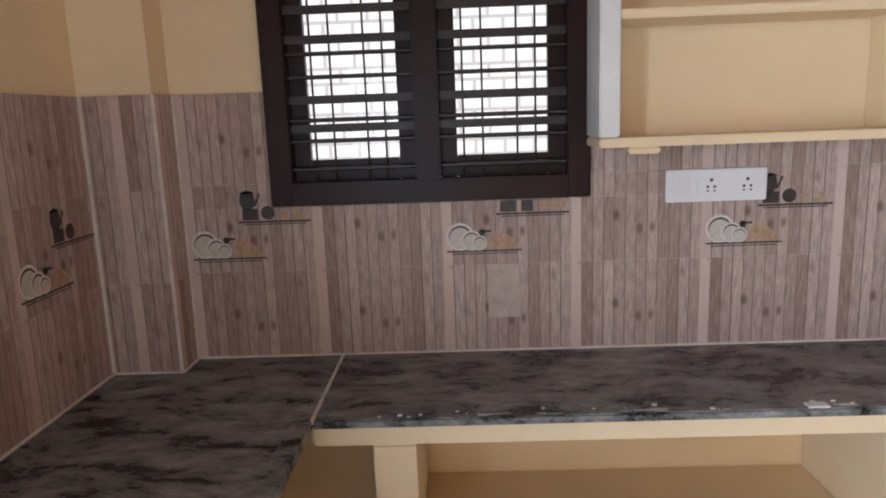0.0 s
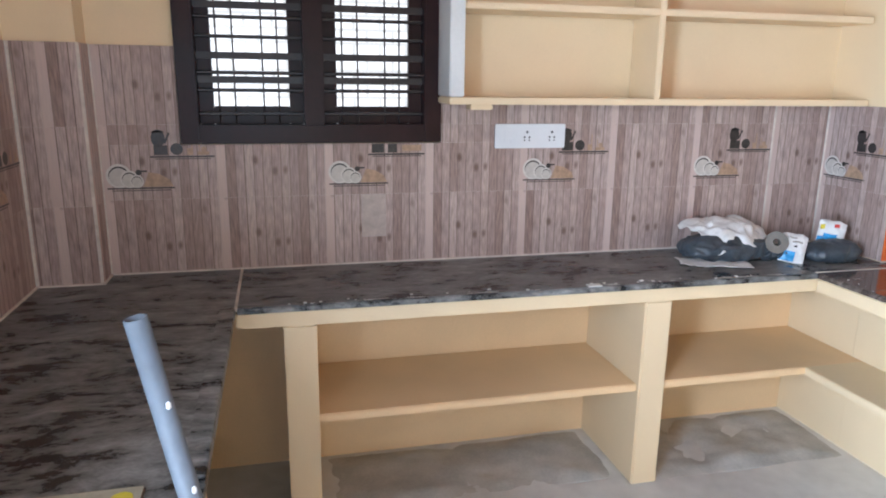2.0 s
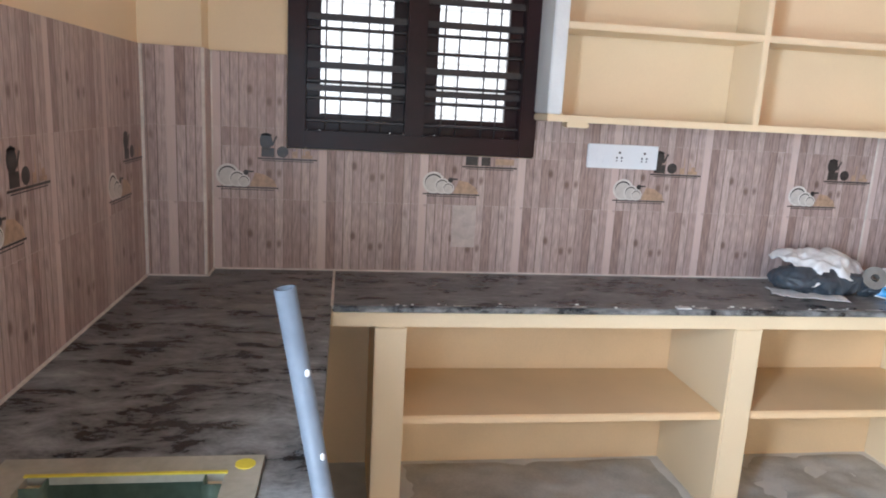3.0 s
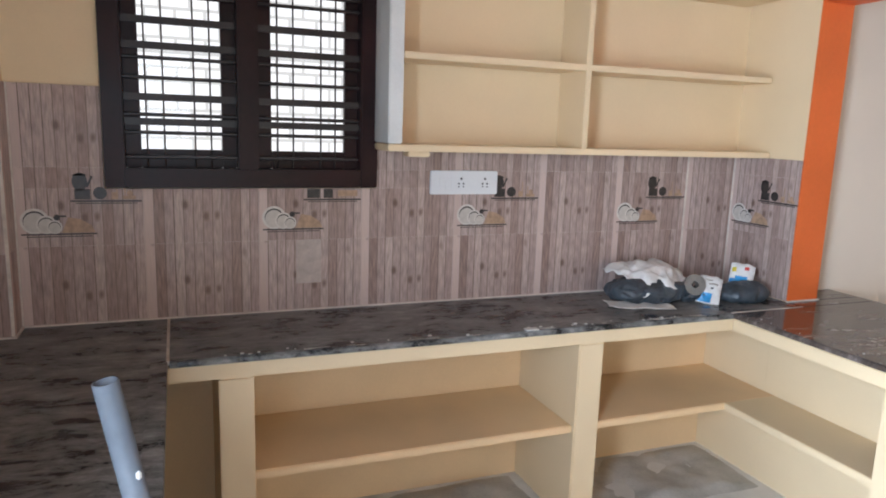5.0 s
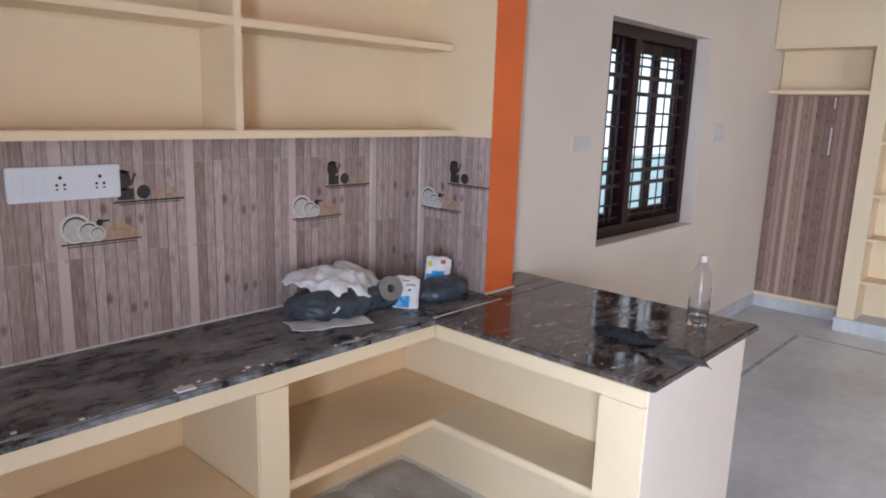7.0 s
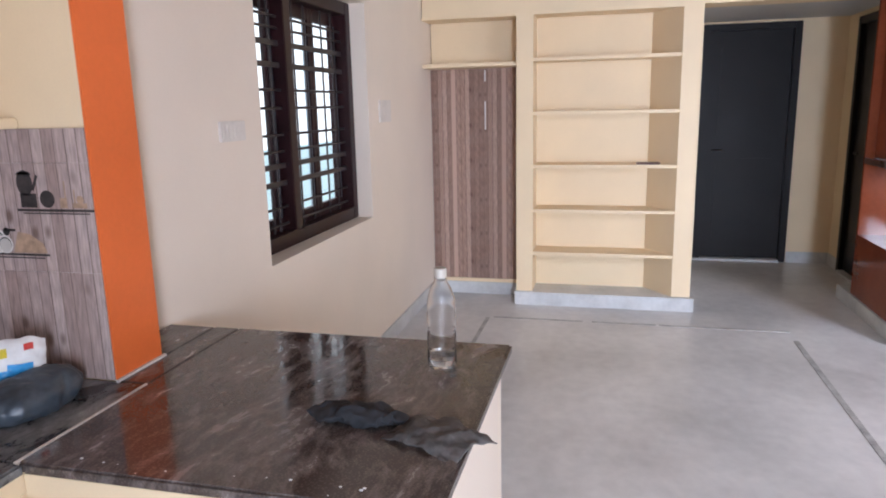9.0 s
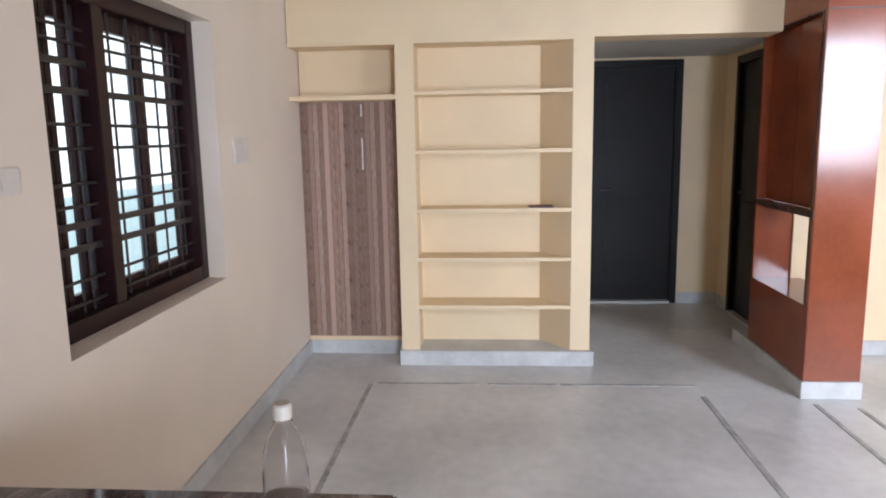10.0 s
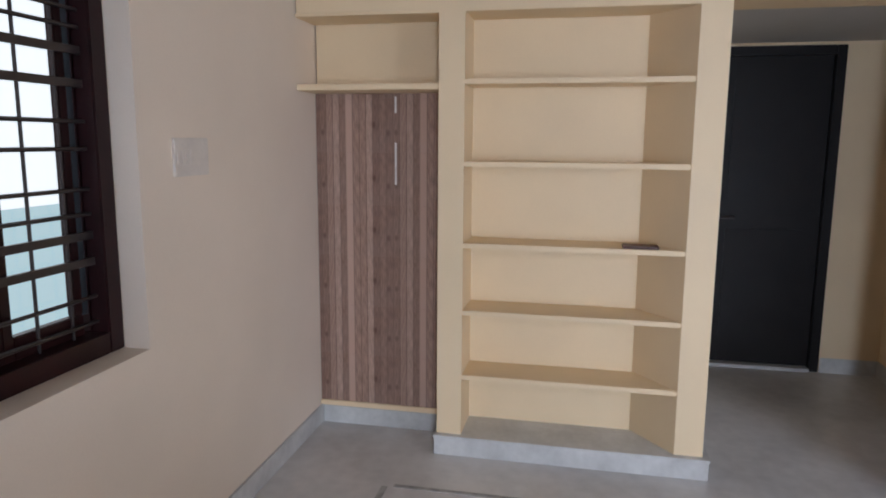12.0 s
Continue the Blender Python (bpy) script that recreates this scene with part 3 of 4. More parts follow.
def door(name, label, frame_dims, leaf, panels, threshold, handle):
    d = tagged(new(name), label, "door", kind="structure")
    d.location = ((leaf[0] + leaf[1]) / 2, (leaf[2] + leaf[3]) / 2, 0)
    part("door_frame", boxes(*frame_dims, bevel=0.004), DOORWOOD, d)
    lf = part("door_leaf", boxes(leaf, bevel=0.004), DOORWOOD, d)
    for p in panels:
        part("panel_moulding", boxes(p, bevel=0.006), DOORWOOD, lf)
    part("threshold", boxes(threshold, bevel=0.002), MARBLE, d, "white marble threshold")
    h = bmesh.new()
    rod(h, handle[0], handle[1], 0.009, 10)
    part("handle", h, IRON, lf)
    return d


door("door_1", "near-black varnished door at the corridor's end, closed",
     [(7.56, 7.68, -0.30, -0.24, 0, 2.12), (7.56, 7.68, -1.04, -0.98, 0, 2.12), (7.56, 7.68, -0.98, -0.30, 2.06, 2.12)],
     (7.60, 7.64, -0.98, -0.30, 0.025, 2.06), [(7.594, 7.60, -0.88, -0.40, 1.15, 1.92), (7.594, 7.60, -0.88, -0.40, 0.2, 0.95)],
     (7.545, 7.70, -0.98, -0.24, 0, 0.022), ((7.58, -0.36, 1.02), (7.58, -0.45, 1.02)))
door("door_2", "near-black varnished side door in the corridor, closed",
     [(6.42, 6.48, -1.52, -1.385, 0, 2.10), (7.23, 7.29, -1.52, -1.385, 0, 2.10), (6.48, 7.23, -1.52, -1.385, 2.04, 2.10)],
     (6.48, 7.23, -1.46, -1.42, 0.025, 2.04), [(6.58, 7.13, -1.42, -1.414, 1.15, 1.9), (6.58, 7.13, -1.42, -1.414, 0.2, 0.95)],
     (6.42, 7.23, -1.53, -1.375, 0, 0.022), ((7.16, -1.40, 1.02), (7.07, -1.40, 1.02)))

# ---- red-brown partition cabinet ----
cab = thing("partition_cabinet", (5.7, -1.31, 0), "glossy red-brown laminate partition cabinet with open display bays", "cabinet")
x0, x1, y0, y1 = 5.29, 6.15, -1.47, -1.16
part("plinth", boxes((x0 - 0.012, x1 + 0.27, y0 - 0.012, y1 + 0.012, 0, 0.1), bevel=0.003), MARBLE, cab, "white marble plinth")
part("base_panel", boxes((x0, x1, y0, y1, 0.1, 0.53), bevel=0.003), LAMINATE, cab)
part("end_post", boxes((x0, x0 + 0.05, y0, y1, 0.53, 2.12), bevel=0.003), LAMINATE, cab)
part("side_post", boxes((6.12, x1, y0, y1, 0.53, 2.12), bevel=0.003), LAMINATE, cab)
part("middle_board", boxes((x0 + 0.05, 6.12, y0, y1, 1.03, 1.06), bevel=0.003), LAMINATE, cab)
part("edge_strip", boxes((x0 + 0.002, 6.12, y1, y1 + 0.004, 1.026, 1.064), (x0 + 0.038, x0 + 0.05, y1, y1 + 0.004, 0.53, 2.12)), LAMEDGE, cab, "dark edge banding")
for a, c in ((x0 + 0.052, 5.72), (5.724, 6.12)):
    part("door", boxes((a, c, y1 - 0.075, y1 - 0.057, 1.062, 2.118), bevel=0.002), LAMINATE, cab)
pole = bmesh.new()
rod(pole, (x0 + 0.085, y1 - 0.03, 1.06), (x0 + 0.085, y1 - 0.03, 2.125), 0.0125, 20)
pole = part("pole", smooth(pole), STEEL, cab, "polished steel display pole")
flange = bmesh.new()
rod(flange, (x0 + 0.085, y1 - 0.03, 1.06), (x0 + 0.085, y1 - 0.03, 1.085), 0.022, 20, 0.018)
part("flange", smooth(flange), STEEL, pole)
part("top_cabinet", boxes((x0, x1, y0, y1, 2.125, H), bevel=0.003), LAMINATE, cab)
part("top_seam", boxes((x0 + 0.002, x1 - 0.002, y0 + 0.004, y1 - 0.004, 2.119, 2.126)), LAMEDGE, cab)

# ---- switch boards ----


def switch_board(x0, x1, z0, z1, y, mat, label, sockets):
    s = thing("switch_board", ((x0 + x1) / 2, y, z0), label, "switch board", "wall switch boards")
    part("plate", boxes((x0, x1, y - 0.012, y, z0, z1), bevel=0.003), mat, s)
    zc = (z0 + z1) / 2
    for cx in sockets:
        for dx, dz, r in ((0, 0.016, 0.005), (-0.010, -0.004, 0.004), (0.010, -0.004, 0.004), (-0.010, -0.016, 0.003), (0.010, -0.016, 0.003)):
            h = bmesh.new()
            rod(h, (cx + dx, y - 0.0135, zc + dz), (cx + dx, y - 0.011, zc + dz), r, 8)
            part("socket_hole", h, SLOT, s)
    n = 4
    for k in range(n):
        a = x0 + 0.012 + k * 0.026
        part("rocker", boxes((a, a + 0.022, y - 0.015, y - 0.0115, zc - 0.024, zc + 0.024), bevel=0.0015), mat, s)


switch_board(0.668, 0.962, 1.268, 1.363, KY, PLASTIC, "white plastic switch board with two sockets on the tiles", (0.80, 0.905))
switch_board(3.03, 3.20, 1.365, 1.437, HY + 0.008, FILM, "pale film-covered switch board on the peach wall", ())
switch_board(4.80, 5.01, 1.385, 1.515, HY + 0.027, FILM, "pale film-covered square switch board on the peach wall", ())

# ---- things on the counters ----


def crumple(bm, amount, freq, seed):
    for v in bm.verts:
        p = v.co * freq + Vector((seed, seed * 1.7, -seed))
        v.co += amount * (noise.noise_vector(p) + 0.5 * noise.noise_vector(p * 2.7))


def bundle(name, centre, size, mat, amount, freq, seed, floor_z, parent=None, label=""):
    """A crumpled soft lump, flat where it lies."""
    bm = bmesh.new()
    bmesh.ops.create_icosphere(bm, subdivisions=5, radius=1)
    bmesh.ops.transform(bm, matrix=Matrix.Translation(centre) @ Matrix.Diagonal((*size, 1)), verts=bm.verts)
    crumple(bm, amount, freq, seed)
    for v in bm.verts:
        v.co.z = max(v.co.z, floor_z + 0.002)
    return part(name, smooth(bm), mat, parent, label)


def sheet(centre, sx, sy, mat, name, parent, amount, freq, seed, dome=0.0, turn=0.0, tilt=0.0):
    """A crumpled sheet with an uneven outline and a little thickness."""
    bm = bmesh.new()
    bmesh.ops.create_grid(bm, x_segments=36, y_segments=36, size=0.5)
    for v in bm.verts:
        a = math.atan2(v.co.y, v.co.x)
        k = 1 + 0.16 * noise.noise(Vector((math.cos(a) * 1.5, math.sin(a) * 1.5, seed)))
        r2 = (v.co.x ** 2 + v.co.y ** 2) * 4
        v.co = Vector((v.co.x * sx * k, v.co.y * sy * k, -dome * r2))
    crumple(bm, amount, freq, seed)
    bmesh.ops.solidify(bm, geom=bm.faces[:], thickness=0.002)
    bmesh.ops.transform(bm, matrix=pose(*centre, tilt, 0, turn), verts=bm.verts)
    return part(name, smooth(bm), mat, parent)


bag = thing("rubbish_bag", (1.60, 1.86, TOP), "black polythene bag under a crumpled white sack on the counter", "bag")
bundle("black_bag", (1.60, 1.86, 0.875), (0.20, 0.11, 0.062), BLACKBAG, 0.018, 16, 3.1, TOP, bag)
sheet((1.645, 1.87, 0.972), 0.34, 0.22, WHITEBAG, "white_sack", bag, 0.022, 13, 5.3, dome=0.035, turn=8, tilt=22)
sheet((1.50, 1.775, TOP + 0.012), 0.27, 0.10, WHITEBAG, "sack_edge", bag, 0.006, 16, 8.3, turn=-22)

tape = thing("tape_roll", (1.83, 1.80, TOP), "roll of clear brownish tape leaning on a bag", "tape")
tb = lathe([(0.015, -0.020), (0.045, -0.020), (0.045, 0.020), (0.015, 0.020), (0.015, -0.020)], 28)
bmesh.ops.transform(tb, matrix=pose(1.79, 1.79, 0.899, 68, 0, -25), verts=tb.verts)
part("roll", tb, TAPE, tape)
bundle("wrapping", (1.80, 1.81, 0.855), (0.075, 0.05, 0.032), BLACKBAG, 0.012, 25, 9.9, TOP, tape, "black wrapping under the roll")


def packet(at, w, h, turn, lean, label, bits):
    """A soft printed sachet: pinched pouch with printed patches."""
    p = thing("packet", at, label, "packet", "printed packets on the counter")
    m = pose(*at, -lean, 9, turn)

    def pouch(u0, u1, v0, v1, off, sides=(-1, 1)):
        bm = bmesh.new()
        nx, nz = 14, 14
        for side in sides:
            g = [[bm.verts.new((u0 + (u1 - u0) * i / nx, 0, v0 + (v1 - v0) * j / nz)) for i in range(nx + 1)] for j in range(nz + 1)]
            for row in g:
                for v in row:
                    u, k = v.co.x / w, v.co.z / h
                    bulge = 0.018 * max(0, (1 - (2 * u) ** 2)) ** 0.5 * max(0, 4 * k * (1 - k)) ** 0.5
                    v.co.y = side * (bulge + off) + 0.006 * noise.noise(Vector((u * 6, k * 6, 2)))
                    v.co.z += 0.008 * noise.noise(Vector((u * 3, 7, 1))) * k
            for j in range(nz):
                for i in range(nx):
                    bm.faces.new((g[j][i], g[j][i + 1], g[j + 1][i + 1], g[j + 1][i]))
        bmesh.ops.transform(bm, matrix=m, verts=bm.verts)
        return smooth(bm)

    part("pouch", pouch(-w / 2, w / 2, 0.0, h, 0.0), WHITEBAG, p)
    for u0, u1, v0, v1, mat in bits:
        part("print", pouch(u0 * w, u1 * w, v0 * h, v1 * h, 0.0012, (-1,)), mat, p)


packet((1.83, 1.745, TOP + 0.001), 0.095, 0.125, -35, 28, "white and blue printed packet lying on the counter",
       [(-0.48, 0.1, 0.03, 0.35, BLUEPRINT), (0.0, 0.12, 0.5, 0.56, SLOT), (-0.1, 0.3, 0.66, 0.72, PRINTGREY), (-0.25, 0.05, 0.8, 0.85, PRINTGREY)])
blackbag = tagged(bundle("black_bag", (2.045, 1.765, 0.856), (0.128, 0.075, 0.055), BLACKBAG, 0.010, 18, 12.4, TOP), "black polythene bag of powder on the counter", "bag")
packet((2.055, 1.80, 0.875), 0.105, 0.105, -30, 14, "white and blue printed packet standing on a black bag",
       [(-0.48, 0.48, 0.05, 0.32, BLUEPRINT), (-0.3, 0.2, 0.32, 0.45, BLUEPRINT), (0.02, 0.22, 0.72, 0.86, REDPRINT), (-0.45, -0.3, 0.6, 0.8, YELLOW)])

# clear bottle
bottle = thing("water_bottle", (2.458, 0.915, TOP), "clear plastic water bottle with a little water", "bottle")
prof = [(0.0, 0.004), (0.022, 0.001), (0.034, 0.004), (0.037, 0.015), (0.0365, 0.05), (0.035, 0.06), (0.037, 0.07), (0.037, 0.10), (0.035, 0.108), (0.037, 0.116), (0.037, 0.155),
        (0.035, 0.163), (0.036, 0.172), (0.034, 0.195), (0.025, 0.225), (0.015, 0.243), (0.0135, 0.268), (0.0125, 0.268), (0.014, 0.243), (0.024, 0.224), (0.033, 0.194),
        (0.0355, 0.155), (0.0355, 0.015), (0.031, 0.006), (0.0, 0.006)]
b = smooth(lathe([(q, 0.93 * z) for q, z in prof], 28))
bmesh.ops.translate(b, verts=b.verts, vec=(2.458, 0.915, TOP))
part("bottle_body", b, PET, bottle).visible_shadow = False
b = smooth(lathe([(0.0, 0.0), (0.0345, 0.0), (0.035, 0.03), (0.0, 0.03)], 28))
bmesh.ops.translate(b, verts=b.verts, vec=(2.458, 0.915, TOP + 0.0075))
part("water", b, WATER, bottle).visible_shadow = False
b = lathe([(0.0, 0.234), (0.0155, 0.234), (0.0155, 0.256), (0.013, 0.259), (0.0, 0.259)], 24)
bmesh.ops.translate(b, verts=b.verts, vec=(2.458, 0.915, TOP))
part("cap", b, CAPMAT, bottle)

rag = thing("rag", (2.10, 1.0, TOP), "black rag with a grey corner lying on the granite", "cloth")
bundle("black_part", (2.13, 1.02, 0.838), (0.045, 0.11, 0.022), CLOTH, 0.014, 24, 2.2, TOP, rag)
sheet((2.085, 0.84, TOP + 0.02), 0.125, 0.20, GREYCLOTH, "grey_corner", rag, 0.012, 20, 4.1, dome=0.012, turn=-25)

notebook = tagged(part("notebook", boxes((5.865, 5.965, 0.19, 0.35, 1.0405, 1.052), bevel=0.004), LEATHER), "small dark red-brown notebook on a shelf", "book")

# grey pipe leaning on the counter
pipe = thing("plastic_pipe", (-0.155, 0.45, 0), "grey plastic pipe standing on the floor against the counter", "pipe")
pp = lathe([(0.0135, 0.0), (0.0168, 0.0), (0.0168, 1.212), (0.0135, 1.212), (0.0135, 0.0)], 24)
d = Vector((-0.368, 0.434, 1.192)) - Vector((-0.155, 0.45, 0))
bmesh.ops.transform(pp, matrix=Matrix.Translation((-0.155, 0.45, 0.003)) @ d.to_track_quat("Z", "Y").to_matrix().to_4x4(), verts=pp.verts)
part("tube", smooth(pp), PVC, pipe)
for k, z in ((0, 0.92), (1, 0.84), (2, 1.06)):
    c = Vector((-0.155, 0.45, 0)) + d * (z / 1.192)
    part("plaster_spot", smooth(boxes((c.x + 0.008, c.x + 0.015, c.y - 0.0178, c.y - 0.012, c.z, c.z + 0.012), bevel=0.002)), CHIP, pipe)

# sink
sink = thing("kitchen_sink", ((SINK[0] + SINK[1]) / 2, 0.36, TOP), "steel sink in protective film, set in the granite", "sink")
a0, a1, c0, c1 = SINK
r = 0.062
part("rim", ring(a0 + 0.002, a1 - 0.002, c0 + 0.002, c1 - 0.002, a0 + r, a1 - r, c0 + r, c1 - r, TOP - 0.01, TOP + 0.006), RIM, sink)
part("basin", tray(a0 + r - 0.004, a1 - r + 0.004, c0 + r - 0.004, c1 - r + 0.004, TOP - 0.2, TOP + 0.003, 0.003), BASIN, sink)
part("sink_lip", boxes((a0 + r - 0.004, a1 - r + 0.004, c1 - r - 0.004, c1 - r + 0.003, TOP + 0.006, TOP + 0.009)), YELLOW, sink, "yellowish film edge")
st = bmesh.new()
rod(st, (a1 - 0.032, c1 - 0.035, TOP + 0.006), (a1 - 0.032, c1 - 0.035, TOP + 0.0075), 0.018, 20)
part("sticker", st, YELLOW, sink, "round yellow sticker")

# plaster crumbs along the counter's front edge
crumbs = bmesh.new()
rng = random.Random(7)
for k in range(34):
    x, s = rng.uniform(-0.2, 1.8), rng.uniform(0.002, 0.008)
    y = FY + rng.uniform(0.006, 0.04)
    box(crumbs, x, x + s * 1.6, y, y + s, TOP, TOP + s * 0.5)
for k in range(22):
    x, s = rng.uniform(0.1, 1.75), rng.uniform(0.012, 0.034)
    y = FY + rng.uniform(0.002, 0.016)
    bmesh.ops.create_circle(crumbs, cap_ends=True, segments=7, radius=1, matrix=Matrix.Translation((x, y + 0.004, TOP + 0.0012)) @ Matrix.Diagonal((s, rng.uniform(0.002, 0.005), 1, 1)))
box(crumbs, 0.88, 0.93, FY + 0.003, FY + 0.03, TOP, TOP + 0.004)
for k in range(12):
    y, s = rng.uniform(0.8, 1.55), rng.uniform(0.001, 0.004)
    x = PX + rng.uniform(0.008, 0.05)
    box(crumbs, x, x + s, y, y + s * 1.6, TOP, TOP + s * 0.5)
tagged(part("plaster_crumbs", crumbs, CHIP), "white plaster crumbs along the granite edge", "debris", kind="stuff")



def dust_heap(x0, x1, y0, y1, seed):
    """A low uneven spill of cement dust on the floor of a bay."""
    bm = bmesh.new()
    bmesh.ops.create_grid(bm, x_segments=40, y_segments=24, size=0.5)
    for v in bm.verts:
        p = Vector((v.co.x * (x1 - x0), v.co.y * (y1 - y0), seed))
        edge = 0.5 - max(abs(v.co.x), abs(v.co.y))
        high = 0.03 * noise.noise(p * 5) + 0.008 * noise.noise(p * 19) + 0.017
        v.co = Vector(((x0 + x1) / 2 + p.x, (y0 + y1) / 2 + p.y, max(-0.004, high * min(1, edge * 6) - 0.003)))
    bmesh.ops.solidify(bm, geom=bm.faces[:], thickness=0.002)
    tagged(part("cement_dust", smooth(bm), DUSTY), "grey cement dust spilt on the floor of the open cabinet", "dust", kind="stuff")


dust_heap(1.24, 2.14, 1.60, 2.06, 1.3)
dust_heap(-0.05, 1.11, 1.66, 2.06, 4.7)

# ---- wall tiles, one piece each ----
TW, ROWS_Z = 0.387, ((TOP + 0.002, 1.098), (1.098, 1.363), (1.363, 1.63))


def tile(wall, origin, direction, normal, u0, u1, z0, z1, ubase, zbase, mat):
    """One glazed tile; direction and normal are unit vectors in plan."""
    g = 0.0003
    a, c, lo, hi = u0 + g, u1 - g, z0 + g, z1 - g
    o, d, nn = Vector(origin), Vector(direction), Vector(normal)
    bm = bmesh.new()
    uv = bm.loops.layers.uv.new("UVMap")
    mid = o + d * ((a + c) / 2) + Vector((0, 0, (lo + hi) / 2))
    pts = []
    for depth, inset in ((-0.0079, 0), (-0.0001, 0), (0, 0.0001)):
        for u, z in ((a + inset, lo + inset), (c - inset, lo + inset), (c - inset, hi - inset), (a + inset, hi - inset)):
            pts.append((bm.verts.new(o + d * u + nn * depth + Vector((0, 0, z)) - mid), ((u - ubase) / TW, (z - zbase) / 0.265)))
    for k in range(3):
        quads = []
        if k < 2:
            quads = [(k * 4 + i, k * 4 + (i + 1) % 4, k * 4 + 4 + (i + 1) % 4, k * 4 + 4 + i) for i in range(4)]
        else:
            quads = [(8, 9, 10, 11)]
        for q in quads:
            f = bm.faces.new([pts[i][0] for i in q])
            for lp, i in zip(f.loops, q):
                lp[uv].uv = pts[i][1]
    bmesh.ops.recalc_face_normals(bm, faces=bm.faces)
    me = bpy.data.meshes.new("tile")
    bm.to_mesh(me)
    bm.free()
    me.materials.append(mat)
    ob = new("tile", me)
    ob.parent, ob.location = wall, mid
    return ob


def print_on(ob, name, polys, mat, origin, direction, normal, top, lift):
    """Printed shapes lying on a tile: outlines in wall coordinates u, z."""
    o, d, nn = Vector(origin), Vector(direction), Vector(normal)
    bm = bmesh.new()
    for poly in polys:
        bm.faces.new([bm.verts.new(o + d * u + nn * lift + Vector((0, 0, min(z, top))) - ob.location) for u, z in poly])
    me = bpy.data.meshes.new(name)
    bm.to_mesh(me)
    bm.free()
    me.materials.append(mat)
    p = new(name, me)
    p.parent = ob


def disc(u, z, r, n=20, sx=1.0):
    return [(u + sx * r * math.cos(2 * math.pi * i / n), z + r * math.sin(2 * math.pi * i / n)) for i in range(n)]


def rect(u0, u1, z0, z1):
    return [(u0, z0), (u1, z0), (u1, z1), (u0, z1)]


def decor(ob, origin, d, nn, u, top=9.0):
    """Kitchen still life printed on a tile: plates on a board, pots on a shelf."""
    args = (origin, d, nn, top)
    print_on(ob, "printed_board", [rect(u + 0.015, u + 0.24, 1.137, 1.142), rect(u + 0.03, u + 0.225, 1.130, 1.133)], PRINTDARK, *args, 0.0008)
    lift = 0.0006
    for du, z, rr in ((0.056, 1.184, 0.043), (0.090, 1.172, 0.031), (0.114, 1.164, 0.023)):
        for mat, size, drop in ((PRINTWHITE, 1.0, 0.0), (PRINTDARK, 0.80, 0.0), (PRINTPALE, 0.76, 0.1)):
            print_on(ob, "printed_plate", [disc(u + du, z - drop * rr, rr * size)], mat, *args, lift)
            lift += 0.0002
    print_on(ob, "printed_jug", [disc(u + 0.122, 1.196, 0.010), rect(u + 0.118, u + 0.15, 1.197, 1.203)], PRINTDARK, *args, 0.0026)
    print_on(ob, "printed_bread", [[(u + 0.135, 1.144), (u + 0.235, 1.144), (u + 0.225, 1.168), (u + 0.19, 1.19), (u + 0.155, 1.196)]], PRINTTAN, *args, 0.0007)
    print_on(ob, "printed_shelf", [rect(u + 0.165, u + 0.383, 1.247, 1.253), rect(u + 0.18, u + 0.37, 1.241, 1.244)], PRINTDARK, *args, 0.0008)
    if top > 1.35:
        print_on(ob, "printed_pot", [disc(u + 0.195, 1.315, 0.031, sx=0.75), rect(u + 0.178, u + 0.225, 1.256, 1.29), [(u + 0.213, 1.300), (u + 0.219, 1.296), (u + 0.236, 1.332), (u + 0.230, 1.336)], [(u + 0.172, 1.335), (u + 0.180, 1.342), (u + 0.212, 1.342), (u + 0.218, 1.335)]], PRINTDARK, *args, 0.0011)
        print_on(ob, "printed_pot", [disc(u + 0.255, 1.277, 0.021)], PRINTDARK, *args, 0.0014)
        print_on(ob, "printed_cup", [rect(u + 0.29, u + 0.31, 1.256, 1.28), rect(u + 0.325, u + 0.365, 1.256, 1.268), rect(u + 0.305, u + 0.309, 1.28, 1.32), rect(u + 0.33, u + 0.334, 1.268, 1.30), disc(u + 0.347, 1.276, 0.010, 12)], PRINTTAN, *args, 0.0009)
    else:
        print_on(ob, "printed_pot", [rect(u + 0.178, u + 0.225, 1.256, 1.29), rect(u + 0.24, u + 0.275, 1.256, 1.29)], PRINTDARK, *args, 0.0011)
        print_on(ob, "printed_cup", [rect(u + 0.295, u + 0.37, 1.262, 1.285)], PRINTTAN, *args, 0.0009)


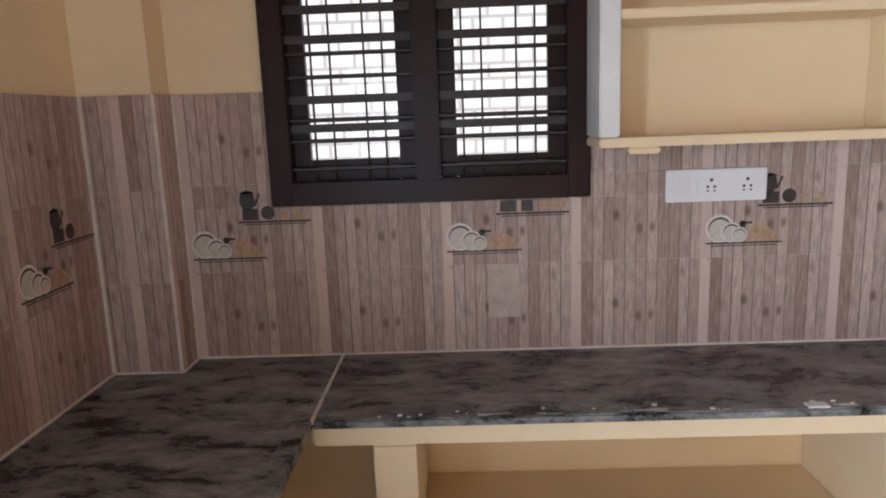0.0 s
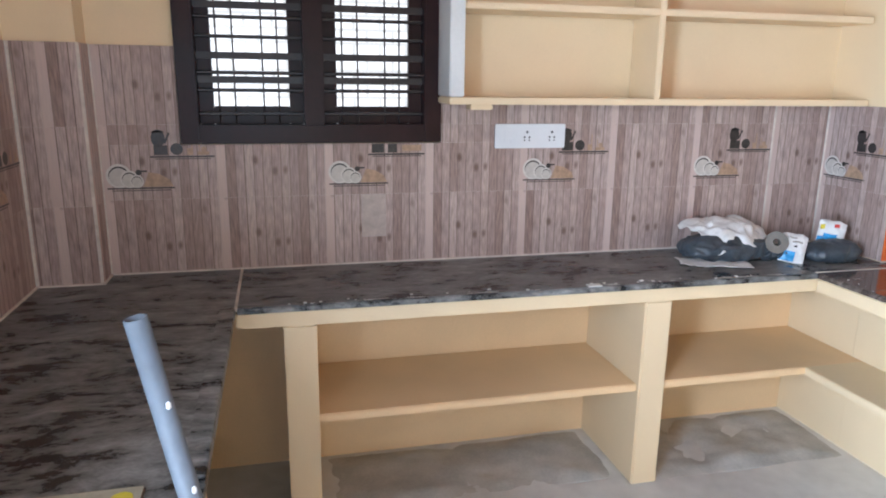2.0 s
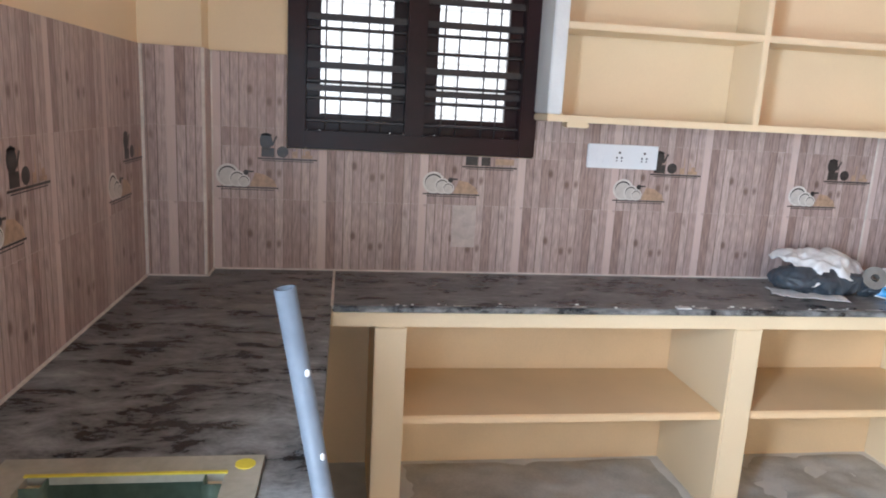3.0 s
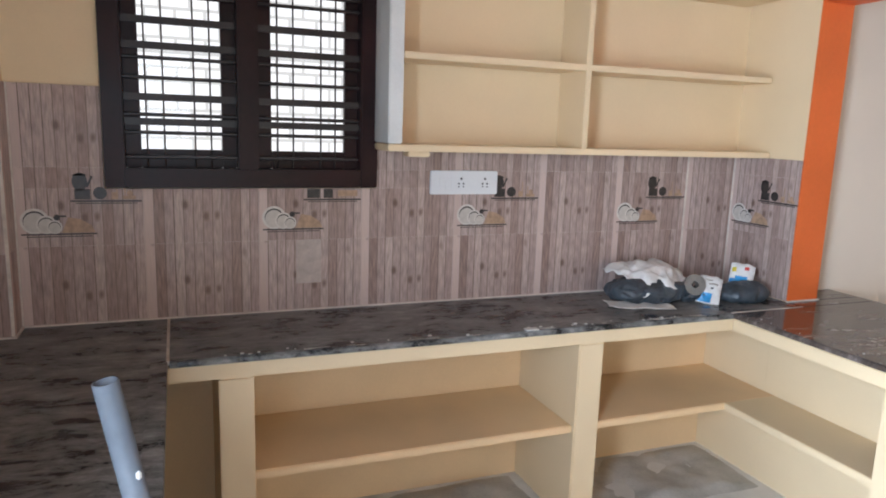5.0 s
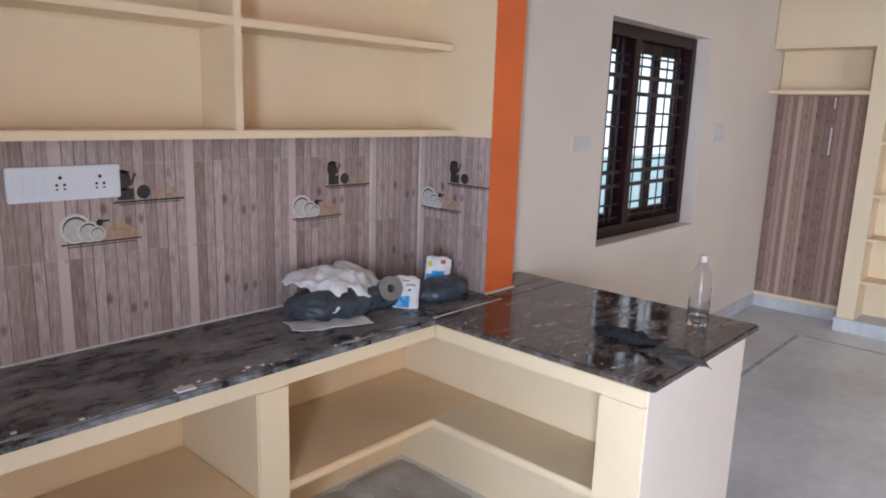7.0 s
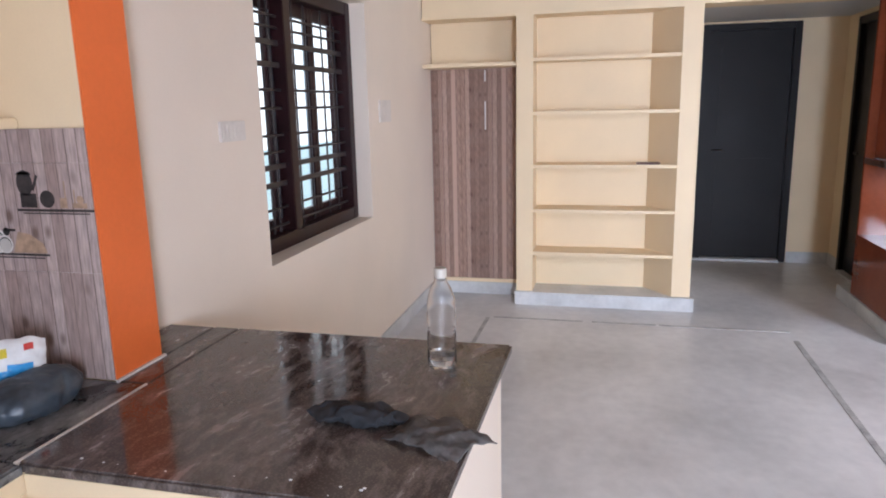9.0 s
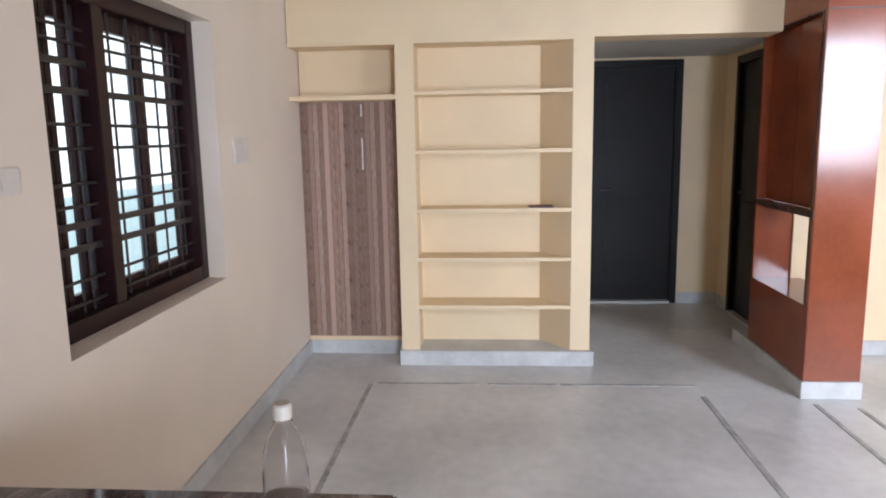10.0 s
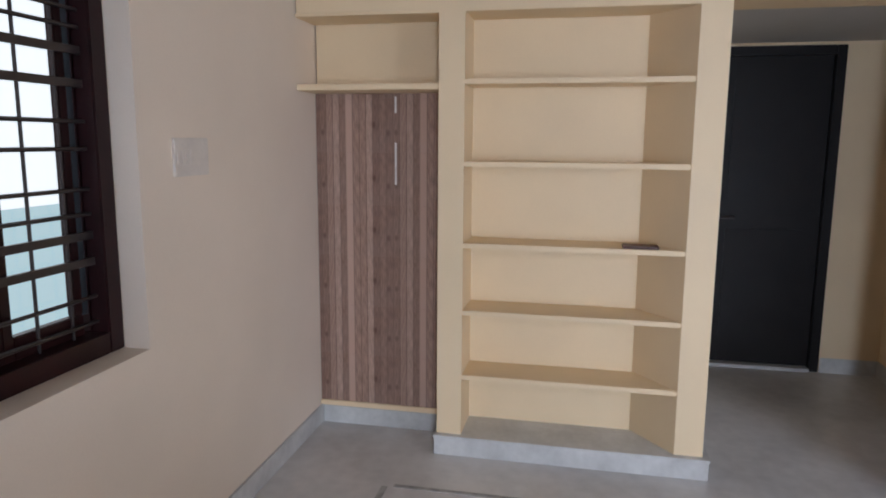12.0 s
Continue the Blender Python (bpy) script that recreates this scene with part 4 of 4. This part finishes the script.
def tile_run(wall, origin, d, nn, u_start, u_end, joint, decor_on, cuts, rows=ROWS_Z, mat=TILE, filler=GROUT):
    """Lays tiles from u_start to u_end with joints on a fixed grid. cuts(u0, u1, z0, z1) gives the pieces that remain."""
    joints = bmesh.new()
    k0, k1 = math.floor((u_start - joint) / TW), math.ceil((u_end - joint) / TW)
    for k in range(k0, k1):
        for row, (z0, z1) in enumerate(rows):
            a, c = max(u_start, joint + k * TW), min(u_end, joint + (k + 1) * TW)
            if c - a < 0.012:
                continue
            for p in cuts(a, c, z0, z1):
                o, dd, n3 = Vector(origin), Vector(d), Vector(nn)
                joints.faces.new([joints.verts.new(o + dd * u + n3 * -0.00015 + Vector((0, 0, z))) for u, z in ((p[0], p[2]), (p[1], p[2]), (p[1], p[3]), (p[0], p[3]))])
                ob = tile(wall, origin, d, nn, *p, joint + k * TW, z0, mat)
                if row == 1 and k in decor_on and p[1] - p[0] > 0.3:
                    decor(ob, origin, d, nn, joint + k * TW, p[3] if k == 0 and wall is wall_north else 9.0)
                if row == 0 and k == 0 and wall is wall_north:
                    print_on(ob, "wiped_patch", [rect(0.14, 0.235, 0.93, 1.097)], SMEAR, origin, d, nn, 9.0, 0.0005)
    bmesh.ops.solidify(joints, geom=joints.faces[:], thickness=0.003)
    part("grout", joints, filler, wall)


def cut_north(a, c, z0, z1):
    out = []
    # left of the window
    for l, r, top in ((-0.77, -0.501, 1.63), (-0.501, 0.451, 1.292), (0.451, 2.30, 1.443)):
        aa, cc, hi = max(a, l), min(c, r), min(z1, top)
        if cc - aa > 0.012 and hi - z0 > 0.012:
            out.append((aa, cc, z0, hi))
    if z0 < 1.0:
        return [(a, c, z0, z1)]
    if z0 < 1.3 and a < -0.501 < c:
        return [(a, c, z0, 1.292), (a, -0.501, 1.292, z1)]
    if z0 < 1.3 and a < 0.451 < c:
        return [(a, c, z0, 1.292), (0.451, c, 1.292, z1)]
    return out


tile_run(wall_north, (0, KY, 0), (1, 0, 0), (0, -1, 0), -0.77, SX, 0.004, (-2, 0, 2, 4), cut_north)
tile_run(wall_column, (0, 1.948, 0), (1, 0, 0), (0, -1, 0), WX, -0.77, -0.90, (), lambda *p: [p])
tile_run(wall_column, (-0.77, 0, 0), (0, 1, 0), (1, 0, 0), 1.948, KY, 1.948, (), lambda *p: [p])
tile_run(wall_west, (WX, 0, 0), (0, 1, 0), (1, 0, 0), -0.12, 1.948, 1.565, (0, -2, -4), lambda *p: [p])
tile_run(wall_stub, (SX, 0, 0), (0, -1, 0), (-1, 0, 0), -KY, -1.69, -KY, (0,), lambda a, c, z0, z1: [(a, c, z0, min(z1, 1.443))] if z0 < 1.4 else [])
NR = tuple((0.126 + 0.265 * k, min(0.126 + 0.265 * (k + 1), 1.741)) for k in range(7))
tile_run(wall_east, (6.082, 0, 0), (0, -1, 0), (-1, 0, 0), -HY - 0.037, -1.191, -1.72, (), lambda *p: [p], NR, TILE2, BROWNGROUT)
# film tape on the tiles; its pale reflection is given by white material
for lo, hi in ((1.645, 1.725), (1.29, 1.50)):
    part("tape_strip", boxes((6.0808, 6.0815, 1.452, 1.462, lo, hi)), CHIP, wall_east, "thin strip of film tape, its reflection put in as white")
